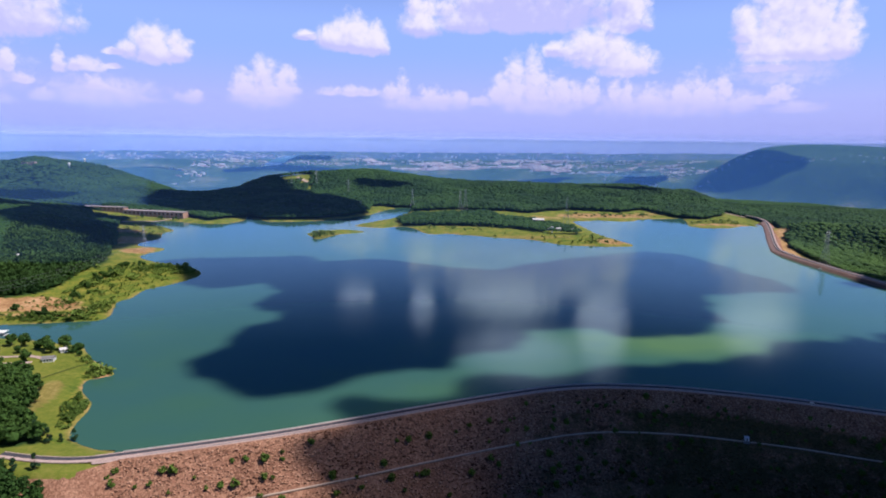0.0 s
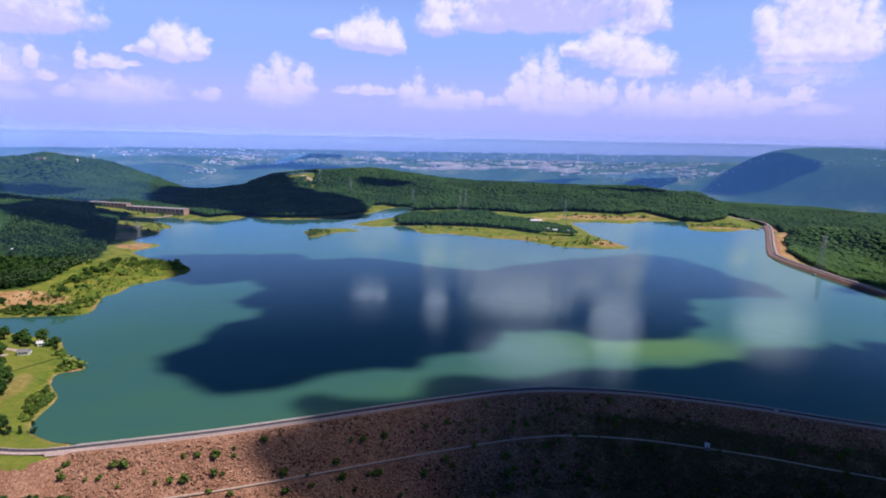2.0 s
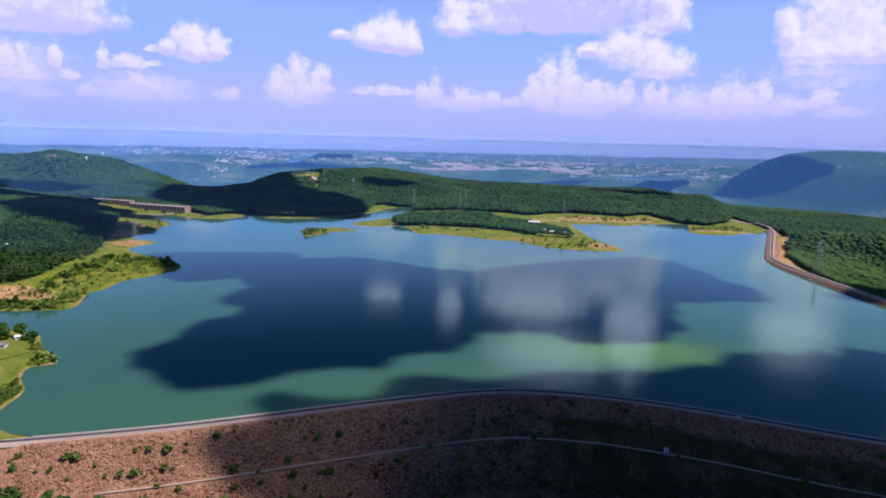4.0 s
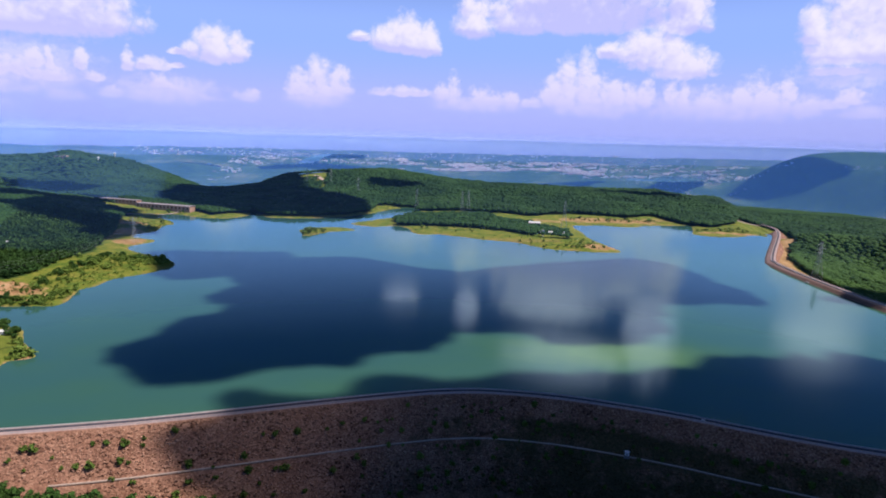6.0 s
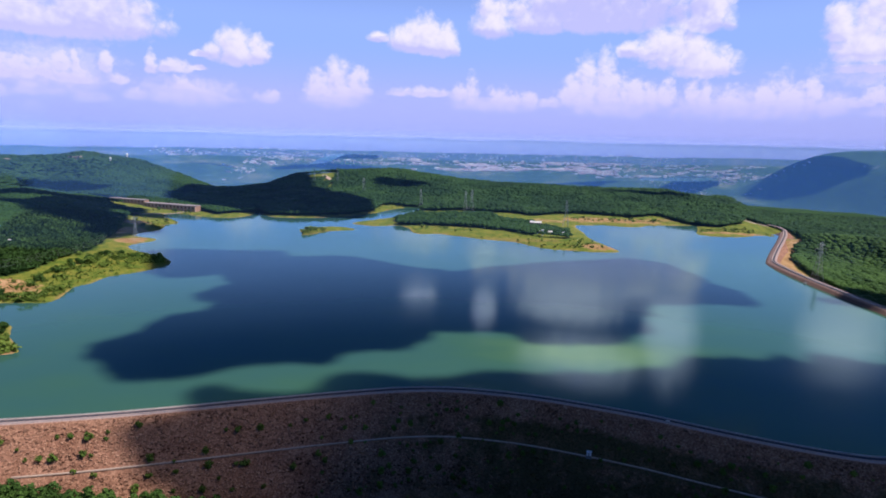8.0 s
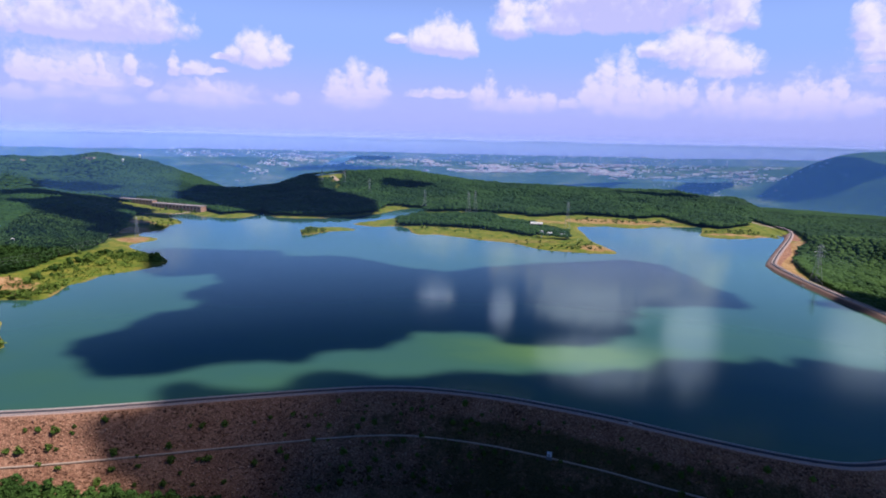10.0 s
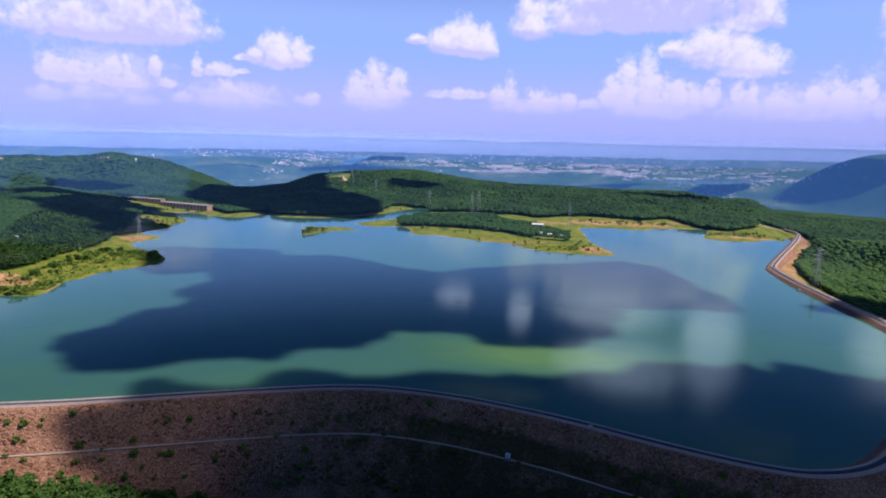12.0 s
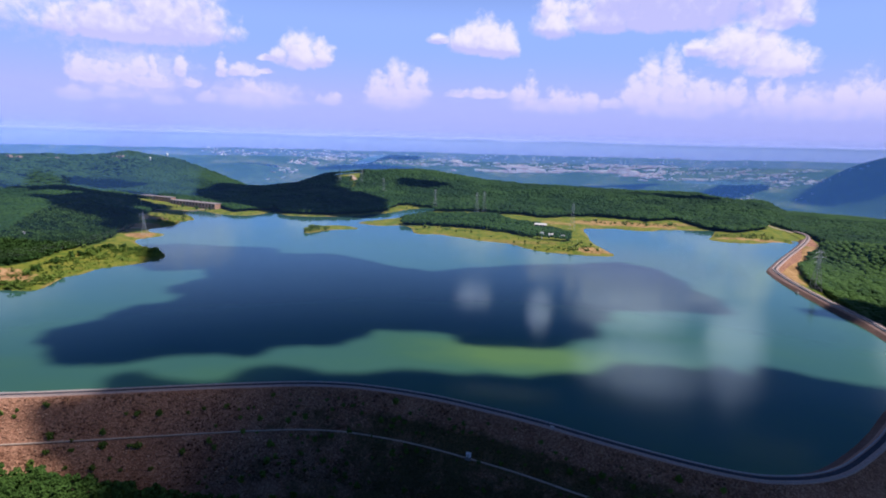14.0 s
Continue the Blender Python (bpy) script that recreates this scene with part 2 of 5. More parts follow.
# ---- materials ----
class Mat:
    """A small builder of node materials on object coordinates in metres."""

    def __init__(self, name, rough=0.9, spec=0.2):
        self.m = bpy.data.materials.new(name)
        self.m.use_nodes = True
        self.nt = self.m.node_tree
        self.b = self.nt.nodes["Principled BSDF"]
        self.b.inputs["Roughness"].default_value = rough
        self.b.inputs["Specular IOR Level"].default_value = spec
        geo = self.nt.nodes.new("ShaderNodeNewGeometry")
        self.pos, self.island, self.normal = geo.outputs["Position"], geo.outputs["Random Per Island"], geo.outputs["Normal"]
        self.each = self.nt.nodes.new("ShaderNodeObjectInfo").outputs["Random"]

    def noise(self, scale, detail=4.0, rough=0.55, stretch=None):
        n = self.nt.nodes.new("ShaderNodeTexNoise")
        n.inputs["Scale"].default_value, n.inputs["Detail"].default_value, n.inputs["Roughness"].default_value = scale, detail, rough
        src = self.pos
        if stretch:
            v = self.nt.nodes.new("ShaderNodeVectorMath")
            v.operation = "MULTIPLY"
            v.inputs[1].default_value = stretch
            self.nt.links.new(src, v.inputs[0])
            src = v.outputs[0]
        self.nt.links.new(src, n.inputs["Vector"])
        return n.outputs[0]

    def cells(self, scale, what="Color"):
        n = self.nt.nodes.new("ShaderNodeTexVoronoi")
        n.inputs["Scale"].default_value = scale
        self.nt.links.new(self.pos, n.inputs["Vector"])
        return n.outputs[what]

    def attr(self, name):
        n = self.nt.nodes.new("ShaderNodeAttribute")
        n.attribute_name = name
        return n.outputs["Fac"]

    def range(self, v, lo, hi, a=0.0, b=1.0):
        n = self.nt.nodes.new("ShaderNodeMapRange")
        self.nt.links.new(v, n.inputs[0])
        for i, x in enumerate((lo, hi, a, b)):
            n.inputs[i + 1].default_value = x
        return n.outputs[0]

    def op(self, kind, a, b):
        n = self.nt.nodes.new("ShaderNodeMath")
        n.operation = kind
        for i, v in enumerate((a, b)):
            if isinstance(v, (int, float)):
                n.inputs[i].default_value = v
            else:
                self.nt.links.new(v, n.inputs[i])
        return n.outputs[0]

    def ramp(self, v, *stops):
        n = self.nt.nodes.new("ShaderNodeValToRGB")
        e = n.color_ramp.elements
        while len(e) < len(stops):
            e.new(0.5)
        for el, (p, c) in zip(e, stops):
            el.position, el.color = p, (*c, 1)
        self.nt.links.new(v, n.inputs[0])
        return n.outputs[0]

    def mix(self, f, a, b, blend="MIX"):
        n = self.nt.nodes.new("ShaderNodeMix")
        n.data_type, n.blend_type = "RGBA", blend
        for sock, v in ((n.inputs[0], f), (n.inputs[6], a), (n.inputs[7], b)):
            if isinstance(v, tuple):
                sock.default_value = (*v, 1)
            elif isinstance(v, (int, float)):
                sock.default_value = v
            else:
                self.nt.links.new(v, sock)
        return n.outputs[2]

    def color(self, v):
        if isinstance(v, tuple):
            self.b.inputs["Base Color"].default_value = (*v, 1)
        else:
            self.nt.links.new(v, self.b.inputs["Base Color"])
        return self

    def bump(self, v, strength=0.5, distance=1.0):
        n = self.nt.nodes.new("ShaderNodeBump")
        n.inputs["Strength"].default_value, n.inputs["Distance"].default_value = strength, distance
        self.nt.links.new(v, n.inputs["Height"])
        self.nt.links.new(n.outputs[0], self.b.inputs["Normal"])
        return self


def speckled(name, a, b, scale, rough=0.9, bump=0.3, dist=0.1, per=None):
    """Two tones on a coarse and a fine grain."""
    k = Mat(name, rough)
    f = k.op("ADD", k.op("MULTIPLY", k.noise(scale), 0.6), k.op("MULTIPLY", k.noise(scale * 7), 0.4))
    c = k.ramp(f, (0.35, a), (0.68, b))
    if per:
        c = k.mix(0.45, c, k.ramp(k.island if per == "island" else k.each, (0.0, a), (1.0, b)))
    return k.color(c).bump(k.noise(scale * 4), bump, dist).m


def ground_material():
    k = Mat("meadow_and_soil", 0.95, 0.1)
    fine, mid, wide = k.noise(0.30, 6, 0.7), k.noise(0.05, 6, 0.65), k.noise(0.008, 4)
    grass = k.ramp(k.op("ADD", k.op("MULTIPLY", fine, 0.45), k.op("MULTIPLY", mid, 0.55)),
                   (0.34, (0.03, 0.07, 0.012)), (0.45, (0.10, 0.15, 0.02)), (0.54, (0.19, 0.20, 0.03)), (0.66, (0.33, 0.24, 0.06)))
    lawn = k.ramp(k.op("ADD", k.op("MULTIPLY", fine, 0.5), k.op("MULTIPLY", mid, 0.5)), (0.34, (0.085, 0.125, 0.018)), (0.52, (0.16, 0.185, 0.028)), (0.68, (0.25, 0.225, 0.055)))
    soil = k.ramp(k.op("ADD", k.op("MULTIPLY", fine, 0.5), k.op("MULTIPLY", mid, 0.5)),
                  (0.32, (0.17, 0.085, 0.035)), (0.5, (0.42, 0.24, 0.11)), (0.7, (0.66, 0.46, 0.27)))
    wood = k.ramp(fine, (0.3, (0.014, 0.036, 0.010)), (0.7, (0.04, 0.085, 0.022)))
    trees = k.ramp(k.op("ADD", k.op("MULTIPLY", k.noise(0.06, 6, 0.7), 0.7), k.op("MULTIPLY", wide, 0.3)),
                   (0.35, (0.012, 0.035, 0.012)), (0.55, (0.035, 0.08, 0.02)), (0.72, (0.08, 0.13, 0.04)))
    field = k.ramp(k.noise(0.004, 5), (0.42, (0.03, 0.07, 0.02)), (0.55, (0.07, 0.12, 0.04)), (0.66, (0.22, 0.22, 0.12)))
    c = k.mix(k.attr("lawn"), grass, lawn)
    c = k.mix(k.attr("bare"), c, soil)
    c = k.mix(k.attr("wood"), c, wood)
    c = k.mix(k.attr("slope_wood"), c, trees)
    c = k.mix(k.attr("plain"), c, k.mix(k.range(mid, 0.4, 0.6), trees, field))
    k.color(c).bump(k.op("ADD", fine, mid), 0.6, 1.2)
    return k.m


def foliage(name, dark, light, per="island", scale=1.3):
    k = Mat(name, 0.75, 0.15)
    f = k.op("ADD", k.op("MULTIPLY", k.noise(scale, 4, 0.7), 0.6), k.op("MULTIPLY", k.island if per == "island" else k.each, 0.4))
    tone = k.ramp(f, (0.15, dark), (0.55, tuple((a + b) / 2 for a, b in zip(dark, light))), (0.9, light))
    wide = k.op("ADD", k.op("MULTIPLY", k.noise(0.014, 4), 0.5), k.op("MULTIPLY", k.noise(0.0045, 3), 0.5))
    tone = k.mix(0.6, tone, k.ramp(wide, (0.42, dark), (0.58, light)))
    k.color(tone).bump(k.noise(scale * 0.9, 3), 0.55, 0.8)
    return k.m


def water_material():
    k = Mat("reservoir_water", 0.9, 0.0)
    silt_and_sun = k.op("ADD", k.op("MULTIPLY", k.noise(0.0045, 4), 0.6), k.op("MULTIPLY", k.noise(0.02, 3, 0.5, (0.4, 1, 1)), 0.2))
    # adds the painted sunlit patch and the greener shallows
    silt_and_sun = k.op("ADD", silt_and_sun, k.op("MULTIPLY", k.attr("silt_and_sun"), 0.34))
    k.color(k.ramp(silt_and_sun, (0.30, (0.034, 0.100, 0.098)), (0.46, (0.040, 0.112, 0.090)), (0.62, (0.046, 0.122, 0.070)), (0.85, (0.090, 0.180, 0.055))))
    gust = k.range(k.noise(0.006, 3, 0.5, (0.5, 1, 1)), 0.4, 0.65, 0.06, 0.13)
    ripple = k.op("ADD", k.noise(0.22, 3, 0.6), k.op("MULTIPLY", k.noise(0.9, 2, 0.6), 0.4))
    k.bump(ripple, 0.03, 0.6)
    # a surface that mirrors by Fresnel's law over the murky water
    gloss = k.nt.nodes.new("ShaderNodeBsdfGlossy")
    gloss.inputs["Color"].default_value = (0.70, 0.95, 1.0, 1)
    k.nt.links.new(gust, gloss.inputs["Roughness"])
    fresnel = k.nt.nodes.new("ShaderNodeFresnel")
    fresnel.inputs["IOR"].default_value = 1.41
    bend = k.b.inputs["Normal"].links[0].from_socket
    k.nt.links.new(bend, gloss.inputs["Normal"])
    k.nt.links.new(bend, fresnel.inputs["Normal"])
    mx = k.nt.nodes.new("ShaderNodeMixShader")
    k.nt.links.new(fresnel.outputs[0], mx.inputs[0])
    k.nt.links.new(k.b.outputs[0], mx.inputs[1])
    k.nt.links.new(gloss.outputs[0], mx.inputs[2])
    k.nt.links.new(mx.outputs[0], k.nt.nodes["Material Output"].inputs[0])
    return k.m


def weedy(k, c):
    """Dull green weeds grown over the rocks of the middle stretch of the dam, but for a bare strip below the crest."""
    sep = k.nt.nodes.new("ShaderNodeSeparateXYZ")
    k.nt.links.new(k.pos, sep.inputs[0])
    patch = k.op("ADD", k.op("MULTIPLY", k.noise(0.055, 5, 0.65), 0.75), k.op("MULTIPLY", k.noise(0.4, 4, 0.7), 0.35))
    grown = k.op("MULTIPLY", k.range(sep.outputs[0], 20, 190), k.range(sep.outputs[2], -1.0, -8.0))
    amount = k.range(k.op("ADD", patch, k.op("MULTIPLY", grown, 0.32)), 0.68, 0.88)
    leaf = k.ramp(k.noise(0.9, 4, 0.7), (0.35, (0.030, 0.034, 0.014)), (0.68, (0.115, 0.098, 0.042)))
    return k.mix(k.op("MULTIPLY", amount, k.range(grown, 0.0, 0.3, 0.25, 0.9)), c, leaf)


def riprap(name, tones, scale=0.8, weeds=False):
    k = Mat(name, 0.95, 0.1)
    cell = k.cells(scale * 1.5)
    f = k.op("ADD", k.op("MULTIPLY", k.noise(0.05, 6, 0.62), 0.45), k.op("MULTIPLY", k.noise(scale * 2.2, 3, 0.7), 0.55))
    c = k.ramp(f, (0.30, tones[0]), (0.48, tones[1]), (0.68, tones[2]))
    n = k.nt.nodes.new("ShaderNodeSeparateColor")
    k.nt.links.new(cell, n.inputs[0])
    c = k.mix(0.5, c, k.ramp(n.outputs[0], (0.0, tones[0]), (0.6, tones[1]), (1.0, tones[2])))
    k.color(weedy(k, c) if weeds else c).bump(k.cells(scale, "Distance"), 0.5, 0.3)
    return k.m


ground_mat = ground_material()
water_mat = water_material()
ROCK = ((0.058, 0.026, 0.017), (0.28, 0.138, 0.086), (0.54, 0.32, 0.21))
rock_mat = riprap("red_brown_riprap", ROCK, weeds=True)
dry_rock_mat = riprap("dry_riprap", ((0.13, 0.08, 0.065), (0.32, 0.205, 0.17), (0.50, 0.35, 0.30)))
wet_rock_mat = riprap("wet_riprap", ((0.05, 0.028, 0.024), (0.13, 0.08, 0.065), (0.24, 0.16, 0.13)))
asphalt_mat = speckled("asphalt", (0.045, 0.045, 0.055), (0.085, 0.08, 0.095), 0.5)
gravel_mat = speckled("pale_gravel", (0.36, 0.26, 0.23), (0.56, 0.43, 0.38), 0.6)
track_mat = speckled("gravel_track", (0.34, 0.25, 0.19), (0.56, 0.43, 0.35), 0.7)
concrete_mat = speckled("concrete", (0.42, 0.40, 0.38), (0.60, 0.57, 0.54), 0.4)
steel_mat = speckled("galvanised_steel", (0.24, 0.26, 0.27), (0.37, 0.39, 0.40), 1.2, 0.45, 0.05)
steel_mat.node_tree.nodes["Principled BSDF"].inputs["Metallic"].default_value = 0.1
bark_mat = speckled("bark", (0.05, 0.035, 0.025), (0.14, 0.10, 0.075), 3.0)
brick_mat = speckled("brown_brick", (0.36, 0.20, 0.14), (0.52, 0.33, 0.25), 0.8)
white_mat = speckled("white_paint", (0.72, 0.71, 0.69), (0.84, 0.83, 0.81), 0.7, 0.6, 0.05)
roof_mat = speckled("pale_roofing", (0.55, 0.53, 0.53), (0.74, 0.71, 0.70), 0.8)
slab_mat = speckled("weathered_roof_slab", (0.22, 0.19, 0.19), (0.36, 0.31, 0.31), 0.8)
dark_roof_mat = speckled("grey_roofing", (0.16, 0.15, 0.15), (0.28, 0.27, 0.26), 0.8)
hedge_strip_mat = speckled("hedge_strip", (0.03, 0.055, 0.012), (0.075, 0.095, 0.02), 0.8)
cable_mat = speckled("cable", (0.10, 0.10, 0.11), (0.2, 0.2, 0.2), 1.0, 0.5, 0.0)
leaf_mat = foliage("broad_leaves", (0.018, 0.052, 0.011), (0.080, 0.150, 0.026))
far_leaf_mat = foliage("wood_canopy", (0.008, 0.031, 0.010), (0.034, 0.082, 0.017), scale=0.5)
hill_leaf_mat = foliage("hill_leaves", (0.012, 0.040, 0.010), (0.058, 0.118, 0.022), scale=0.8)
shrub_mat = foliage("shrub_leaves", (0.045, 0.090, 0.014), (0.185, 0.255, 0.042))
pine_mat = foliage("pine_needles", (0.018, 0.05, 0.02), (0.06, 0.12, 0.045))
town_k = Mat("town_walls", 0.8)
town_mat = town_k.color(town_k.ramp(town_k.island, (0.0, (0.45, 0.33, 0.30)), (0.3, (0.74, 0.68, 0.66)), (0.7, (0.9, 0.88, 0.86)), (1.0, (0.62, 0.42, 0.37)))).m
glass_k = Mat("window_glass", 0.08, 0.6)
glass_mat = glass_k.color((0.02, 0.03, 0.04)).m


def cloud_material():
    k = Mat("cloud_white", 1.0, 0.0)
    k.color((0.88, 0.88, 0.9))
    clear = k.nt.nodes.new("ShaderNodeBsdfTransparent")
    rim = k.nt.nodes.new("ShaderNodeMixShader")
    k.nt.links.new(k.attr("thin"), rim.inputs[0])
    k.nt.links.new(clear.outputs[0], rim.inputs[2])
    t = k.nt.nodes.new("ShaderNodeBsdfTranslucent")
    t.inputs[0].default_value = (0.85, 0.87, 0.92, 1)
    mx = k.nt.nodes.new("ShaderNodeMixShader")
    mx.inputs[0].default_value = 0.008
    k.nt.links.new(k.b.outputs[0], mx.inputs[1])
    k.nt.links.new(t.outputs[0], mx.inputs[2])
    k.nt.links.new(mx.outputs[0], rim.inputs[1])
    k.nt.links.new(rim.outputs[0], k.nt.nodes["Material Output"].inputs[0])
    return k.m


def haze_sheet_material(name, strength, top, tone):
    """Bluish see-through sheet imitating haze: lets most light through, scatters some, thins upwards."""
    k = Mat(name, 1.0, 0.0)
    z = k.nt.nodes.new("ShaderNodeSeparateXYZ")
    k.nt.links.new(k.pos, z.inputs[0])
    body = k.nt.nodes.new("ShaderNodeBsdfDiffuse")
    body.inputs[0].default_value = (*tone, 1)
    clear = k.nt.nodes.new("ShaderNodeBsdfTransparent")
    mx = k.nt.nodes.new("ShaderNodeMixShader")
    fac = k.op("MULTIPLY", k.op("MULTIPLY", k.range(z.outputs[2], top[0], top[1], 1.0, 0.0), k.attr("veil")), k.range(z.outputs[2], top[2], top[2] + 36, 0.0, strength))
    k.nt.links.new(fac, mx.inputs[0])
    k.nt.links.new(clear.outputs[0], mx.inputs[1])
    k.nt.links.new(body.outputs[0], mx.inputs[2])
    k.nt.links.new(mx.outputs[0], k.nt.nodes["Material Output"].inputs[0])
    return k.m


cloud_mat = cloud_material()


# ---- mesh helpers ----
def mesh_of(name, verts, faces, material, smooth=False):
    """A mesh from arrays; faces all of one size."""
    verts, faces = np.asarray(verts, dtype=np.float32), np.asarray(faces, dtype=np.int32)
    me = bpy.data.meshes.new(name)
    n, k = faces.shape
    me.vertices.add(len(verts))
    me.vertices.foreach_set("co", verts.ravel())
    me.loops.add(n * k)
    me.loops.foreach_set("vertex_index", faces.ravel())
    me.polygons.add(n)
    me.polygons.foreach_set("loop_start", np.arange(0, n * k, k, dtype=np.int32))
    me.update(calc_edges=True)
    me.polygons.foreach_set("use_smooth", np.full(n, smooth))
    me.materials.append(material)
    return me


def part(name, data, parent, label="", at=None):
    ob = new(name, data)
    ob.parent = parent
    if at is not None:
        ob.matrix_basis = at
    return tagged(ob, label)


def empty(name, m, label, category, group="", kind=""):
    ob = new(name)
    ob.matrix_basis = m
    return tagged(ob, label, category, group, kind)


def bm_mesh(name, bm, material, smooth=False):
    me = bpy.data.meshes.new(name)
    bm.to_mesh(me)
    bm.free()
    me.materials.append(material)
    if smooth:
        me.polygons.foreach_set("use_smooth", np.full(len(me.polygons), True))
    return me


def box(bm, x0, y0, z0, x1, y1, z1, m=None):
    r = bmesh.ops.create_cube(bm, size=1.0)
    t = Matrix.Translation(((x0 + x1) / 2, (y0 + y1) / 2, (z0 + z1) / 2)) @ Matrix.Diagonal((x1 - x0, y1 - y0, z1 - z0, 1))
    bmesh.ops.transform(bm, matrix=(m or Matrix()) @ t, verts=r["verts"])
    return r["verts"]


def rod(bm, a, b, r, r2=None, n=5):
    """A thin round bar from a to b."""
    a, b = Vector(a), Vector(b)
    d = b - a
    q = d.to_track_quat("Z", "Y").to_matrix().to_4x4()
    bmesh.ops.create_cone(bm, cap_ends=True, segments=n, radius1=r, radius2=r if r2 is None else r2, depth=d.length,
                          matrix=Matrix.Translation((a + b) / 2) @ q)


def curve(points, step=10.0):
    """A smooth line through plan points (Catmull-Rom), evenly stepped."""
    p = np.array(points, float)
    p = np.vstack([2 * p[0] - p[1], p, 2 * p[-1] - p[-2]])
    out = []
    for i in range(1, len(p) - 2):
        n = max(2, int(np.linalg.norm(p[i + 1] - p[i]) / step))
        for t in np.arange(n) / n:
            a, b, c, d = p[i - 1], p[i], p[i + 1], p[i + 2]
            out.append(0.5 * ((2 * b) + (c - a) * t + (2 * a - 5 * b + 4 * c - d) * t * t + (3 * b - a - 3 * c + d) * t ** 3))
    out.append(p[-2])
    return np.array(out)


def hashed(i, j, seed):
    v = np.sin(i * 127.1 + j * 311.7 + seed * 74.7) * 43758.5453
    return v - np.floor(v)


def value_noise(x, y, scale, seed=0, octaves=3):
    """Smooth noise about 0, within -1 to 1."""
    total, amp, norm = 0.0, 1.0, 0.0
    for o in range(octaves):
        u, v = np.asarray(x) / scale, np.asarray(y) / scale
        i, j = np.floor(u), np.floor(v)
        fu, fv = u - i, v - j
        fu, fv = fu * fu * (3 - 2 * fu), fv * fv * (3 - 2 * fv)
        a, b = hashed(i, j, seed + o), hashed(i + 1, j, seed + o)
        c, d = hashed(i, j + 1, seed + o), hashed(i + 1, j + 1, seed + o)
        total = total + amp * ((a * (1 - fu) + b * fu) * (1 - fv) + (c * (1 - fu) + d * fu) * fv)
        norm, amp, scale = norm + amp, amp * 0.5, scale * 0.5
    return total / norm * 2 - 1


def step_up(v, lo, hi):
    t = np.clip((v - lo) / (hi - lo), 0, 1)
    return t * t * (3 - 2 * t)


def inside(x, y, ring):
    """Whether plan points lie in a closed ring."""
    hit = np.zeros(np.shape(x), bool)
    a, b = ring, np.roll(ring, -1, axis=0)
    for (x0, y0), (x1, y1) in zip(a, b):
        if y0 == y1:
            continue
        cross = ((y0 > y) != (y1 > y)) & (x < (x1 - x0) * (y - y0) / (y1 - y0) + x0)
        hit ^= cross
    return hit


def to_line(x, y, line, closed=False):
    """Distance to a line of plan points."""
    a = line if closed else line[:-1]
    b = np.roll(line, -1, axis=0) if closed else line[1:]
    x, y = np.asarray(x, float), np.asarray(y, float)
    if x.size <= 64:
        e = b - a
        l2 = np.maximum((e * e).sum(1), 1e-9)
        px, py = x.reshape(-1, 1) - a[:, 0], y.reshape(-1, 1) - a[:, 1]
        t = np.clip((px * e[:, 0] + py * e[:, 1]) / l2, 0, 1)
        return np.sqrt(((px - t * e[:, 0]) ** 2 + (py - t * e[:, 1]) ** 2).min(1)).reshape(x.shape)
    best = np.full(x.shape, 1e9)
    for (x0, y0), (x1, y1) in zip(a, b):
        dx, dy = x1 - x0, y1 - y0
        l2 = dx * dx + dy * dy
        if l2 < 1e-9:
            continue
        t = np.clip(((x - x0) * dx + (y - y0) * dy) / l2, 0, 1)
        best = np.minimum(best, (x - x0 - t * dx) ** 2 + (y - y0 - t * dy) ** 2)
    return np.sqrt(best)


# ---- plan of the reservoir ----
CREST, OFF = 5.5, 4.0
dam_points = [(-262, 326), (-236, 321), (-212, 320), (-188, 325), (-115, 346), (-61, 365), (-3, 387), (58, 409), (98, 421),
              (138, 426), (191, 422), (236, 412), (278, 400), (316, 386), (351, 374), (383, 365), (410, 361), (431, 364), (450, 371),
              (470, 384), (494, 408), (520, 438), (566, 500), (612, 570), (645, 640), (653, 720), (646, 800), (641, 870), (639, 945),
              (643, 1006), (655, 1040), (707, 1140), (759, 1235), (812, 1335), (848, 1415), (860, 1470), (855, 1515)]
dam_line = curve(dam_points, 5.0)
lake_dam = curve(dam_points[3:34], 8.0)
shore_right = [(806, 1376), (790, 1341), (757, 1350), (707, 1312), (651, 1313), (621, 1338), (645, 1393), (662, 1478), (630, 1471), (545, 1449), (518, 1417), (475, 1414), (426, 1430), (392, 1412)]
shore_peninsula = [(358, 1404), (360, 1315), (366, 1218), (384, 1136), (398, 1078), (351, 1066), (310, 1068), (268, 1077), (221, 1119), (190, 1144), (123, 1163), (53, 1202), (14, 1188),
                   (-13, 1211), (-33, 1268), (-64, 1296), (-119, 1276), (-169, 1316), (-95, 1430), (-58, 1540), (-56, 1640)]
shore_back = [(-98, 1628), (-126, 1583), (-150, 1505), (-181, 1460), (-230, 1405), (-274, 1377), (-365, 1354), (-427, 1398), (-460, 1452), (-446, 1370), (-475, 1316), (-550, 1324),
              (-601, 1350), (-648, 1356), (-632, 1302), (-592, 1268), (-542, 1211)]
shore_left = [(-553, 1175), (-526, 1119), (-540, 1050), (-470, 1010), (-482, 948), (-450, 912), (-405, 888), (-357, 856), (-336, 832), (-333, 801), (-349, 761), (-370, 735), (-369, 693), (-377, 671),
              (-361, 639), (-356, 608), (-395, 597), (-453, 589), (-540, 575), (-640, 560), (-640, 520), (-520, 545)]
